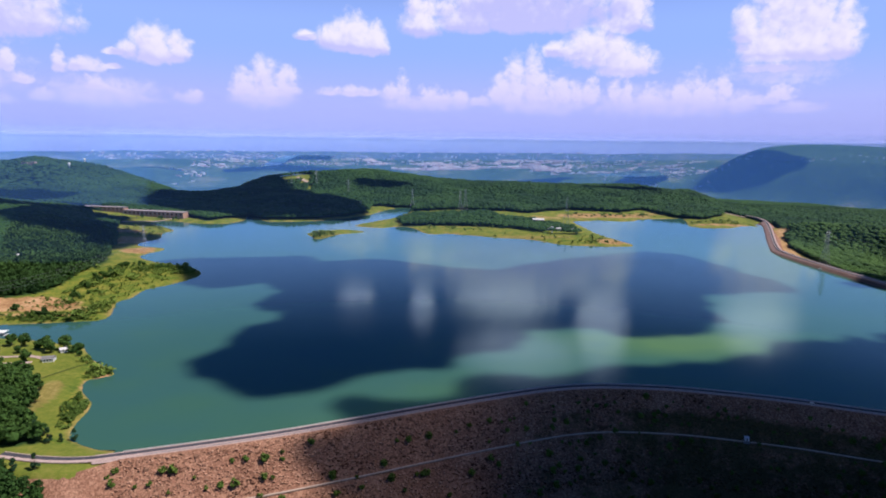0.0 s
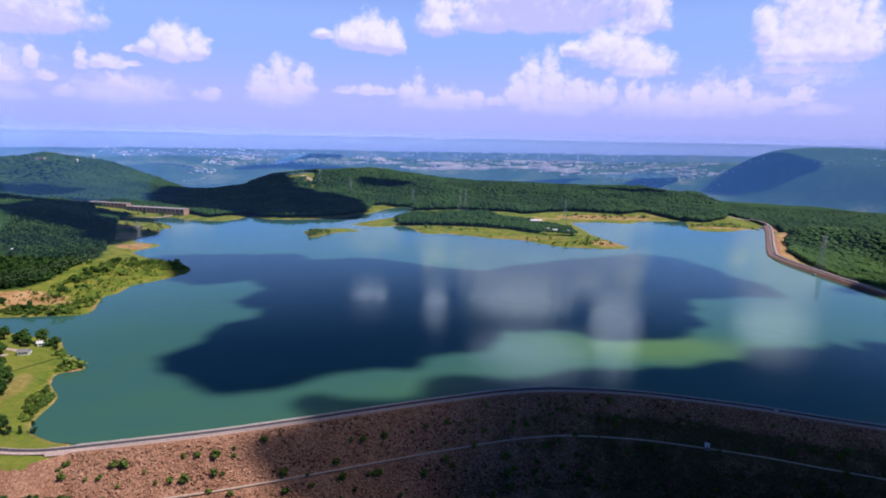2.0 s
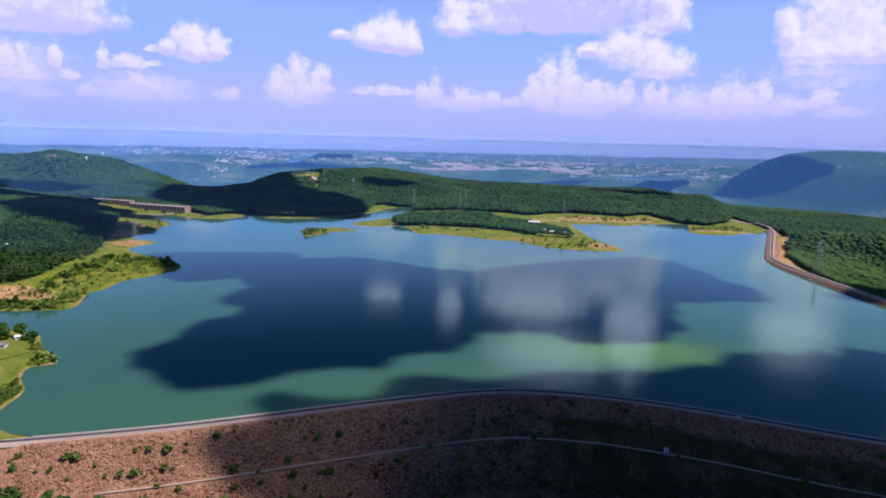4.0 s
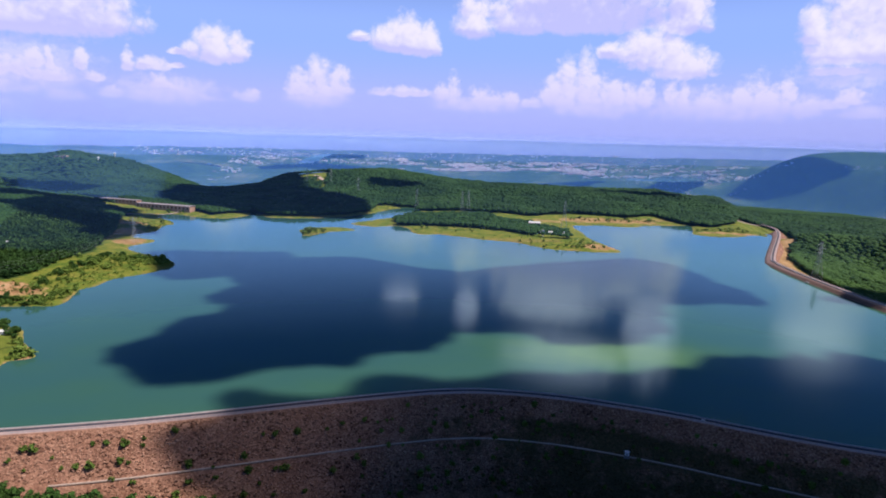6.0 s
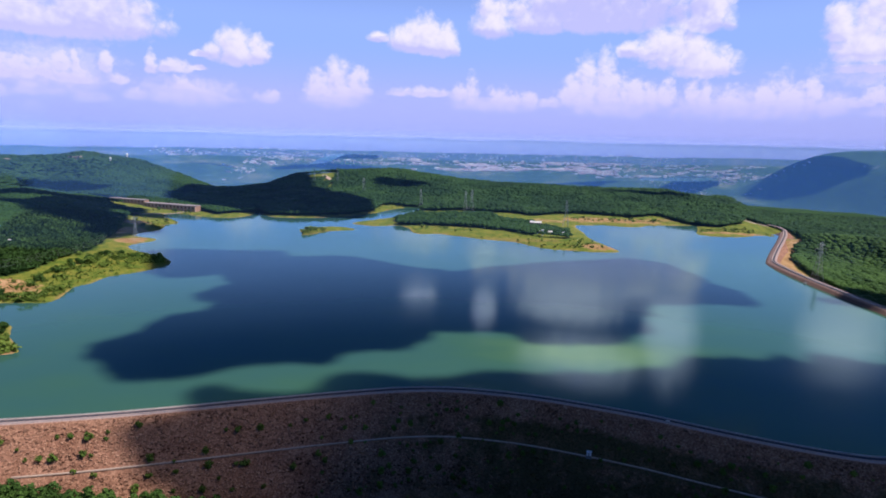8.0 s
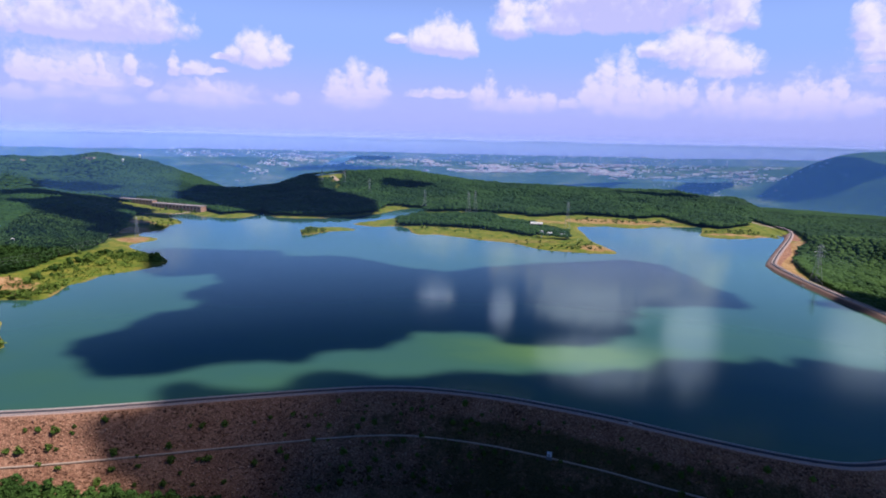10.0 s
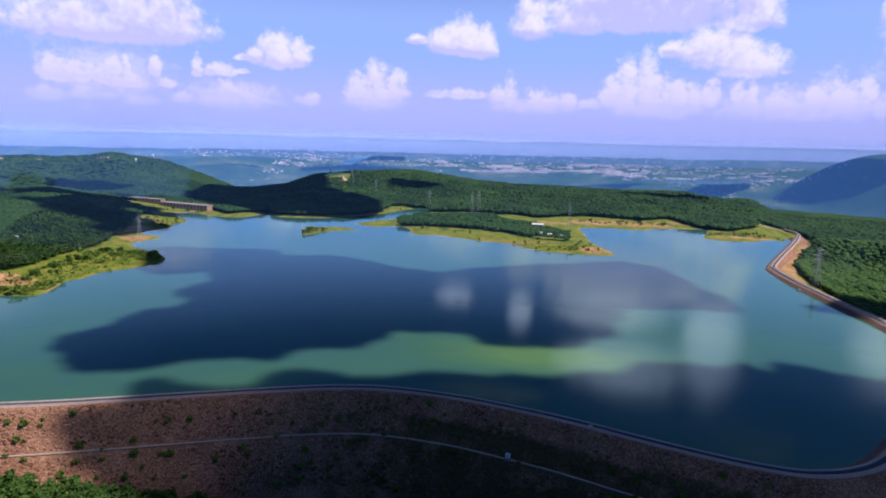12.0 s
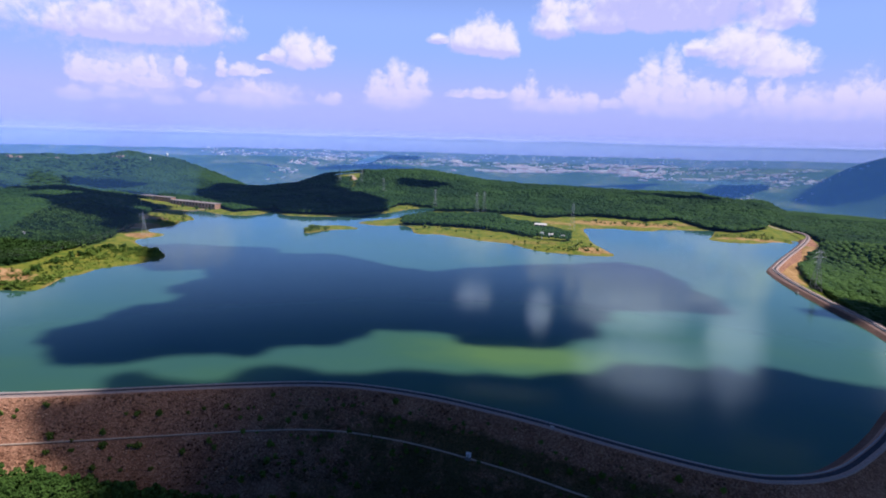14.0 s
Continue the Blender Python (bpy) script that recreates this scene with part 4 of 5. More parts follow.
plant_wood("woods", -1100, 2000, 1340, 2480, 7.0, "far", 4.9, 12, lambda x, y: (far_from(x, y) < 2350) & (np.abs(np.degrees(np.arctan2(x - 140, y))) < 48), "broad green woods on the rolling hills behind the lake", 64, far_leaf_mat)
plant_wood("woods", 540, 1900, 440, 1500, 6.0, "far", 4.6, 11, lambda x, y: (y < 1500) & (np.degrees(np.arctan2(x - 140, y)) < 52), "green woods below the far dam", 65, hill_leaf_mat)
plant_wood("woods", -2300, -1080, 1350, 2300, 12.5, "far", 8.6, 13, lambda x, y: (x < -1100), "green woods over a long mountain ridge", 66, far_leaf_mat)


def leafy_crown(name, seed, radius, height, leaves, material, leaf=0.8, conical=False):
    """A crown of many small leaf clumps about several boughs, with gaps."""
    rng = np.random.default_rng(seed)
    n_bough = 11
    bough = rng.normal(size=(n_bough, 3))
    bough /= np.linalg.norm(bough, axis=1)[:, None]
    bough = bough * np.array([radius * 0.62, radius * 0.62, height * 0.34]) + np.array([0, 0, height * 0.62])
    if conical:
        bough[:, 2] = rng.uniform(0.12, 0.98, n_bough) * height
        bough[:, :2] *= (1.1 - bough[:, 2:3] / height)
    pick = rng.integers(0, n_bough, leaves)
    spread = radius * (0.40 if not conical else 0.26)
    offs = rng.normal(size=(leaves, 3))
    offs /= np.linalg.norm(offs, axis=1)[:, None]
    p = bough[pick] + offs * spread * rng.uniform(0.55, 1.15, (leaves, 1)) * np.array([1, 1, 0.8])
    nrm = offs + rng.normal(size=offs.shape) * 0.45 + np.array([0, 0, 0.35])
    nrm /= np.linalg.norm(nrm, axis=1)[:, None]
    a = np.cross(nrm, rng.normal(size=nrm.shape))
    a /= np.linalg.norm(a, axis=1)[:, None]
    b = np.cross(nrm, a)
    sz = leaf * rng.uniform(0.6, 1.4, (leaves, 1))
    quad = np.stack([p - a * sz, p + b * sz * 0.7, p + a * sz, p - b * sz * 0.7], 1)
    quad[:, 1] += nrm * sz * 0.25
    quad[:, 3] += nrm * sz * 0.25
    return mesh_of(name, quad.reshape(-1, 3), np.arange(leaves * 4).reshape(-1, 4), material)


def trunk_mesh(height, r, seed, boughs=5):
    rng = random.Random(seed)
    bm = bmesh.new()
    rod(bm, (0, 0, -0.6), (0.1, 0.05, height * 0.62), r, r * 0.45, 7)
    for k in range(boughs):
        a = k * 6.28 / boughs + rng.uniform(-0.4, 0.4)
        z = height * rng.uniform(0.3, 0.55)
        rod(bm, (0, 0, z), (math.cos(a) * height * 0.24, math.sin(a) * height * 0.24, z + height * 0.22), r * 0.4, r * 0.12, 5)
    return bm_mesh("trunk", bm, bark_mat)


def make_tree(seed, height, radius, leaves, material, label, conical=False, leaf=0.8, name="tree"):
    t = empty(name, Matrix(), label, "tree", "trees by the lawn")
    part("trunk", trunk_mesh(height, 0.03 * height, seed), t)
    part("crown", leafy_crown("crown", seed, radius, height, leaves, material, leaf, conical), t)
    return t


broad = [make_tree(71 + k, h, r, 900, leaf_mat, "full green broadleaf tree on mown grass") for k, (h, r) in enumerate(((12, 5.2), (10, 4.6), (8, 3.4)))]
pines = [make_tree(81 + k, h, r, 800, pine_mat, "dark green conifer on mown grass", True, 0.7) for k, (h, r) in enumerate(((12, 3.6), (9, 2.9)))]


def ground_z(x, y):
    return float(terrain(np.array([x]), np.array([y]))[0][0])


def plant(kind, spots):
    for i, (x, y, s) in enumerate(spots):
        src = kind[i % len(kind)]
        m = Matrix.Translation((x, y, ground_z(x, y))) @ Matrix.Rotation(i * 2.4, 4, "Z") @ Matrix.Scale(s, 4)
        copy_thing(src, m)


plant(broad, [(-352, 509, 1.1), (-344, 502, 1.0), (-326, 503, 1.0), (-336, 511, 1.1), (-322, 508, 0.9), (-362, 512, 1.1), (-378, 518, 1.0), (-392, 520, 1.1), (-372, 500, 0.9), (-350, 478, 0.9),
              (-400, 505, 1.1), (-316, 498, 0.7), (-268, 361, 0.9), (-258, 352, 0.8), (-420, 515, 1.2), (-385, 488, 1.0)])
plant(pines, [(-246, 346, 0.9), (-240, 349, 0.7), (-233, 352, 0.75), (-242, 309, 1.0), (-231, 311, 0.85), (-252, 308, 1.0), (-258, 352, 1.0)])
for src in broad + pines:
    src.matrix_basis = Matrix.Translation((-430 - 14 * (broad + pines).index(src), 500, ground_z(-430 - 14 * (broad + pines).index(src), 500)))


def leafy_scatter(name, places, radii, tall, leaves, leaf, material, seed):
    """One mesh of many crowns made of leaf clumps."""
    rng = np.random.default_rng(seed)
    shapes = []
    for k in range(7):
        me = leafy_crown("crown", seed * 10 + k, 1.0, 2.3, leaves, material, leaf)
        co = np.zeros(len(me.vertices) * 3, np.float32)
        me.vertices.foreach_get("co", co)
        shapes.append(co.reshape(-1, 3))
        bpy.data.meshes.remove(me)
    quads = np.arange(leaves * 4).reshape(-1, 4)
    which, turn = rng.integers(0, 7, len(places)), rng.uniform(0, 6.28, len(places))
    V, F, base = [], [], 0
    for i, co in enumerate(shapes):
        sel = np.nonzero(which == i)[0]
        if not len(sel):
            continue
        c, q = np.cos(turn[sel])[:, None], np.sin(turn[sel])[:, None]
        v = np.stack([(co[None, :, 0] * c - co[None, :, 1] * q) * radii[sel][:, None], (co[None, :, 0] * q + co[None, :, 1] * c) * radii[sel][:, None], co[None, :, 2] * tall[sel][:, None]], -1)
        V.append((v + places[sel][:, None, :]).reshape(-1, 3))
        F.append((quads[None] + (np.arange(len(sel)) * len(co))[:, None, None] + base).reshape(-1, 4))
        base += len(co) * len(sel)
    return mesh_of(name, np.vstack(V), np.vstack(F), material)


def leafy_wood(x0, x1, y0, y1, gap, ring, size, leaves, leaf, label, seed, keep=None, material=None):
    """A near wood: trees of leaf clumps over dark inner foliage."""
    rng = np.random.default_rng(seed)
    gx, gy = np.meshgrid(np.arange(x0, x1, gap), np.arange(y0, y1, gap))
    x, y = gx.ravel() + rng.uniform(-0.4, 0.4, gx.size) * gap, gy.ravel() + rng.uniform(-0.4, 0.4, gx.size) * gap
    ok = inside(x + 5 * value_noise(x, y, 30, 5), y + 6 * value_noise(x, y, 30, 6), ring)
    if keep:
        ok &= keep(x, y)
    x, y = x[ok], y[ok]
    z, s, d = terrain(x, y)
    ok = (s > 5) & (d > 10)
    x, y, z = x[ok], y[ok], z[ok]
    r = size * rng.uniform(0.78, 1.22, len(x))
    me = leafy_scatter("woods", np.column_stack([x, y, z + 0.6]), r, r * 1.08, leaves, leaf, material or leaf_mat, seed)
    inner = scatter_mesh("undergrowth", crown_shapes("mid", 5, 7), np.column_stack([x, y, z + r * 1.2]), r * 0.7, r * 0.9, material or leaf_mat, 8)
    tagged(new("undergrowth", inner), "dark inner foliage of the near woods", "woods", kind="stuff")
    return tagged(new("woods", me), label, "woods", kind="stuff")


leafy_wood(-330, 460, 246, 326, 6.6, wood_toe, 4.1, 230, 0.22, "bright green broadleaf treetops below the dam", 20)
leafy_wood(-440, -240, 335, 480, 6.2, wood_low, 4.2, 180, 0.27, "dark green broadleaf trees beside the lawn", 21)
leafy_wood(-760, -470, 640, 1140, 5.8, wood_left, 3.9, 50, 0.42, "dense green broadleaf woods above the spit", 22, lambda x, y: x > -0.62 * y - 110, hill_leaf_mat)


def bushes(name, ring_spots, seed, label, scale=1.0):
    """Low scrub on the shores."""
    rng = np.random.default_rng(seed)
    pts = []
    for cx, cy, rx, ry, n in ring_spots:
        a, q = rng.uniform(0, 6.28, n), np.sqrt(rng.uniform(0, 1, n))
        pts.append(np.column_stack([cx + rx * q * np.cos(a), cy + ry * q * np.sin(a)]))
    p = np.vstack(pts)
    z, s, d = terrain(p[:, 0], p[:, 1])
    ok = (s > 2.5) & (d > 18) & ~wooded(p[:, 0], p[:, 1])
    p, z = p[ok], z[ok]
    r = (rng.gamma(2.5, 0.55, len(p)) + 0.4) * scale
    me = leafy_scatter(name, np.column_stack([p, z - 0.3 * r]), r * 1.15, r * 0.75, 34, 0.42, shrub_mat, seed)
    return tagged(new(name, me), label, "scrub", kind="stuff")


bushes("scrub", [(-258, 418, 13, 38, 420), (-250, 388, 10, 24, 260), (-276, 455, 9, 12, 90), (-300, 500, 8, 22, 90), (-395, 760, 50, 90, 260), (-420, 640, 60, 30, 160)], 97, "low rough scrub and tall weeds on the shore", 0.5)
bushes("scrub", [(-255, 410, 6, 34, 26), (-276, 458, 10, 10, 50), (-302, 500, 8, 20, 60), (-420, 606, 60, 10, 160), (-378, 640, 14, 40, 120), (-445, 760, 12, 70, 110), (-400, 740, 40, 80, 50), (-385, 838, 50, 32, 300), (-430, 690, 40, 60, 50), (-440, 820, 50, 70, 70)], 95, "low green scrub on the shore")
bushes("scrub", [(240, 1140, 130, 60, 90), (60, 1250, 120, 24, 40), (330, 1110, 50, 30, 40), (-215, 1165, 34, 36, 190), (-580, 1180, 80, 60, 120), (-330, 1345, 110, 16, 90), (480, 1500, 130, 30, 100), (720, 1385, 90, 28, 100),
                 (-100, 1560, 60, 90, 80), (760, 1180, 30, 50, 40)], 96, "scattered green scrub on the far shores")


# ---- shrubs and rocks on the dam ----
def make_shrub(seed, size):
    s = empty("shrub", Matrix(), "small green shrub growing among the dam's rocks", "shrub", "shrubs on the dam")
    bm = bmesh.new()
    for k in range(4):
        a = k * 1.6 + seed
        rod(bm, (0, 0, -0.5), (math.cos(a) * size * 0.4, math.sin(a) * size * 0.4, size * 0.7), 0.07, 0.03, 4)
    part("stem", bm_mesh("stem", bm, bark_mat), s)
    part("foliage", leafy_crown("foliage", seed, size * 0.62, size, 170, shrub_mat, size * 0.15), s)
    return s


shrubs = [make_shrub(300 + k, z) for k, z in enumerate((2.3, 2.9, 3.5, 2.0))]
known = [(-190, 311), (-187, 314), (-186, 308), (-173, 309), (-166, 311), (-161, 318), (-155, 319), (-142, 318), (-134, 314), (-126, 316), (-118, 318), (-154, 309), (-123, 329), (-115, 331), (-104, 333), (-94, 339), (-93, 335), (-77, 347), (-102, 324), (-97, 325), (-102, 315), (-89, 316), (-61, 332), (-46, 335), (-42, 330), (-57, 324), (-24, 338), (-15, 334), (-7, 344), (-3, 345), (-29, 345), (14, 337), (-21, 360), (-13, 362), (1, 367), (20, 374), (30, 380), (30, 352), (89, 364), (15, 338), (-4, 331), (-22, 326), (-61, 316), (-39, 321), (-23, 340), (-1, 346)]
rng = random.Random(17)
spots = [(x, y, 1.0 + 0.25 * rng.random()) for x, y in known]
idx = [i for i in range(len(dam_line)) if near_leg[i]]
while len(spots) < 290:
    i = rng.choice(idx)
    z = rng.uniform(-48, 1.0)
    x, y = face_point(i + rng.random(), z)
    if x < 40 or min((x - a) ** 2 + (y - b) ** 2 for a, b, c in spots) < 16:
        continue
    spots.append((x, y, rng.uniform(0.55, 1.15)))


def face_z(x, y):
    d = float(to_line(np.array([x]), np.array([y]), dam_line)[0])
    return CREST - 0.4 - max(d - OFF, 0) / FACE


for i, (x, y, s) in enumerate(spots):
    m = Matrix.Translation((x, y, face_z(x, y))) @ Matrix.Rotation(i * 1.7, 4, "Z") @ Matrix.Scale(s, 4)
    src = shrubs[i % 4]
    if i < 4:
        src.matrix_basis = m
    else:
        copy_thing(src, m)


def rubble():
    """Loose blocks lying proud of the dam's slope."""
    rng = np.random.default_rng(5)
    n = 26000
    sel = np.nonzero(near_leg)[0]
    i = rng.choice(sel[:-1], n)
    f = rng.uniform(0, 1, n)
    z = CREST - 1 - rng.uniform(0, 1, n) * 44
    t = np.gradient(dam_line, axis=0)
    t /= np.linalg.norm(t, axis=1)[:, None]
    p = dam_line[i] * (1 - f)[:, None] + dam_line[i + 1] * f[:, None]
    p = p + np.column_stack([t[i][:, 1], -t[i][:, 0]]) * (OFF + (CREST - z) * FACE)[:, None]
    ok = (np.abs(z - berm_z) > 1.8) & (z > np.interp(p[:, 0], [-262, -215, -160, -60], [3, -8, -30, -56])) & (z < np.interp(p[:, 0], [-262, -215, -186], [-4, -4, 9]))
    p, z = p[ok], z[ok]
    bm = bmesh.new()
    bmesh.ops.create_cube(bm, size=1.2)
    co = np.array([v.co[:] for v in bm.verts])
    bm.verts.index_update()
    bmesh.ops.triangulate(bm, faces=bm.faces[:])
    tri = np.array([[v.index for v in q.verts] for q in bm.faces])
    bm.free()
    shapes = [(co * rng.uniform(0.55, 1.1, co.shape), tri) for k in range(12)]
    size = rng.gamma(3.0, 0.16, len(z)) + 0.2
    me = scatter_mesh("rubble", shapes, np.column_stack([p, z - 0.15]), size, size * 0.8, rock_piece_mat, 6)
    me.polygons.foreach_set("use_smooth", np.zeros(len(me.polygons), bool))
    ob = part("rubble", me, dam, "loose reddish rock blocks")
    return tagged(ob, kind="stuff")


rk = Mat("rock_blocks", 0.95, 0.1)
rock_piece_mat = rk.color(weedy(rk, rk.mix(0.4, rk.ramp(rk.island, (0.0, ROCK[0]), (0.5, ROCK[1]), (1.0, ROCK[2])), rk.ramp(rk.noise(0.04, 4), (0.35, ROCK[0]), (0.65, ROCK[2]))))).bump(rk.noise(3.0), 0.4, 0.2).m
rubble()


# ---- clouds overhead, out of the picture, whose shadows lie on lake and hills ----
ALT = 1500.0


def build_cloud(shape, seed, rim=0.14, wisp=None):
    """A ragged flat-based cumulus over a plan ring, or over plan ovals (x, y, radius x, radius y)."""
    sx, sy = SUN_DIR.x / SUN_DIR.z, SUN_DIR.y / SUN_DIR.z
    ring = len(shape[0]) == 2
    c = 7.0 if ring else 16.0
    p = np.array(shape, float)
    rx, ry = (60, 60) if ring else (1.4 * p[:, 2], 1.4 * p[:, 3])
    gx, gy = np.meshgrid(np.arange((p[:, 0] - rx).min(), (p[:, 0] + rx).max(), c), np.arange((p[:, 1] - ry).min(), (p[:, 1] + ry).max(), c))
    k = 0.42 if ring else 1.0
    wx = gx + k * (46 * value_noise(gx, gy, 110, seed, 2) + 24 * value_noise(gx, gy, 38, seed + 5, 3) + 26 * value_noise(gx / 3.5, gy, 26, seed + 11, 3))
    wy = gy + k * (34 * value_noise(gx, gy, 110, seed + 9, 2) + 18 * value_noise(gx, gy, 38, seed + 7, 3))
    if ring:
        wx = wx + 10 * value_noise(gx, gy * 1.5, 24, seed + 21, 3)
        f = to_line(wx, wy, p, True) / 90
        f = np.where(inside(wx, wy, p), f, -f)
    else:
        f = np.full(gx.shape, -9.0)
        for a, b, r, q in shape:
            f = np.maximum(f, 1 - ((wx - a) / r) ** 2 - ((wy - b) / q) ** 2)
        f = f + 0.3 * value_noise(gx, gy, 90, seed, 4)
    top = 34 * np.sqrt(np.clip(f, 0, 2)) + 8 * value_noise(gx, gy, 40, seed + 3)
    ny, nx = gx.shape
    keep = (f[:-1, :-1] > 0) & (f[1:, :-1] > 0) & (f[:-1, 1:] > 0) & (f[1:, 1:] > 0)
    i, j = np.nonzero(keep)
    q = np.column_stack([i * nx + j, i * nx + j + 1, (i + 1) * nx + j + 1, (i + 1) * nx + j])
    n = gx.size
    X, Y = gx.ravel() + sx * ALT, gy.ravel() + sy * ALT
    up = np.column_stack([X, Y, ALT + np.maximum(top.ravel(), 4)])
    dn = np.column_stack([X, Y, ALT - 6 * np.sqrt(np.clip(f.ravel(), 0, 2))])
    verts, faces = np.vstack([up, dn]), np.vstack([q, q[:, ::-1] + n])
    used, faces = np.unique(faces, return_inverse=True)
    me = mesh_of("cumulus_cloud", verts[used], faces.reshape(-1, 4), cloud_mat, True)
    thin = 0.85 * (1 - step_up(f.ravel(), 0.0, rim))
    if wisp:
        thin = np.maximum(thin, wisp[2] * (1 - step_up(gx.ravel() + 40 * value_noise(gx.ravel(), gy.ravel(), 60, seed + 2), wisp[0], wisp[1])))
    thin = np.tile(thin, 2)[used]
    me.attributes.new("thin", "FLOAT", "POINT").data.foreach_set("value", np.asarray(thin, np.float32))
    return tagged(new("cumulus_cloud", me), "white fair-weather cumulus cloud drifting above", "cloud", "clouds above the lake", kind="structure")


build_cloud([(-203, 456), (-217, 500), (-200, 530), (-203, 570), (-195, 592), (-165, 612), (-168, 632), (-212, 652), (-213, 690), (-187, 724), (-220, 758), (-291, 732), (-336, 758), (-440, 920), (-396, 935),
             (-210, 958), (-177, 918), (-102, 946), (-46, 932), (80, 866), (182, 920), (279, 970), (387, 1030), (456, 994), (482, 889), (508, 801), (503, 738), (430, 734), (362, 708), (376, 686), (354, 640),
             (318, 597), (281, 557), (215, 539), (190, 544), (176, 572), (104, 561), (89, 530), (73, 503), (41, 498), (14, 455), (-21, 458), (-60, 444), (-106, 418), (-141, 411)], 401)
build_cloud([(-147, 392), (-120, 398), (-128, 406), (-150, 404)], 402, 0.1)
build_cloud([(-78, 362), (-84, 386), (-66, 412), (-12, 410), (29, 420), (32, 442), (49, 459), (77, 471), (110, 468), (152, 483), (187, 496), (217, 491), (283, 500), (322, 513), (343, 544), (378, 552),
             (422, 551), (446, 578), (460, 550), (488, 580), (531, 556), (600, 545), (690, 480), (720, 330), (640, 200), (300, 180), (80, 210), (0, 290), (-108, 325), (-92, 348)], 403, 0.14, (0, 120, 0.32))
build_cloud([(-570, 2150), (-480, 1920), (-350, 1750), (-215, 1640), (-150, 1520), (-165, 1385), (-330, 1365), (-520, 1395), (-640, 1450), (-820, 1600), (-860, 1800), (-760, 2050), (-640, 2250)], 404)
build_cloud([(-745, 1120, 170, 110), (-650, 1110, 120, 100), (-880, 1300, 260, 110), (-590, 1030, 60, 80)], 405)
build_cloud([(-185, 1935, 110, 55)], 406)
build_cloud([(1450, 3100), (1505, 2880), (1634, 2765), (1760, 2740), (1850, 2880), (1890, 3230), (1740, 3500), (1590, 3260)], 407, 0.3)
build_cloud([(-1090, 1560, 90, 80)], 408)
build_cloud([(-1640, 3480, 190, 90)], 411)
build_cloud([(700, 3500, 230, 80)], 412)
build_cloud([(-900, 3900, 420, 90)], 413)
build_cloud([(640, 1960, 160, 55)], 410)
build_cloud([(730, 790, 60, 110), (660, 760, 50, 60)], 409)


# ---- bluish sheets standing in for haze over lake and valley ----
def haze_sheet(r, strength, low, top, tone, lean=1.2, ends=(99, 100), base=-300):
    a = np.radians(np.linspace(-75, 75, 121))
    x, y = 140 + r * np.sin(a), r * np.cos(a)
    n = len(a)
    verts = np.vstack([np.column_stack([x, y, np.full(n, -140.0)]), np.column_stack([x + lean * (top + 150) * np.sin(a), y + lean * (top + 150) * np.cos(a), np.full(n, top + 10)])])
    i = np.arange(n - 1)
    me = mesh_of("haze", verts, np.column_stack([i, i + 1, n + i + 1, n + i]), haze_sheet_material("haze", strength, (low, top, base), tone), True)
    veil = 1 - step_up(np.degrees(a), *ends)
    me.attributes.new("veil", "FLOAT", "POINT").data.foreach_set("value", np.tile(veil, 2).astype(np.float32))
    return tagged(new("haze", me), "see-through bluish sheet standing in for distance haze", "haze", kind="structure")


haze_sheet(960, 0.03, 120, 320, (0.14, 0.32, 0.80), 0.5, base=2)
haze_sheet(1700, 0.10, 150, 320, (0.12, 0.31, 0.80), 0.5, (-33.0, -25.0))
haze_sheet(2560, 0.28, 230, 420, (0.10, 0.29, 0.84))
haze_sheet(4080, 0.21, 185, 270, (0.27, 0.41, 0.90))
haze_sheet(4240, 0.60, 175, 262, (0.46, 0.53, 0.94))


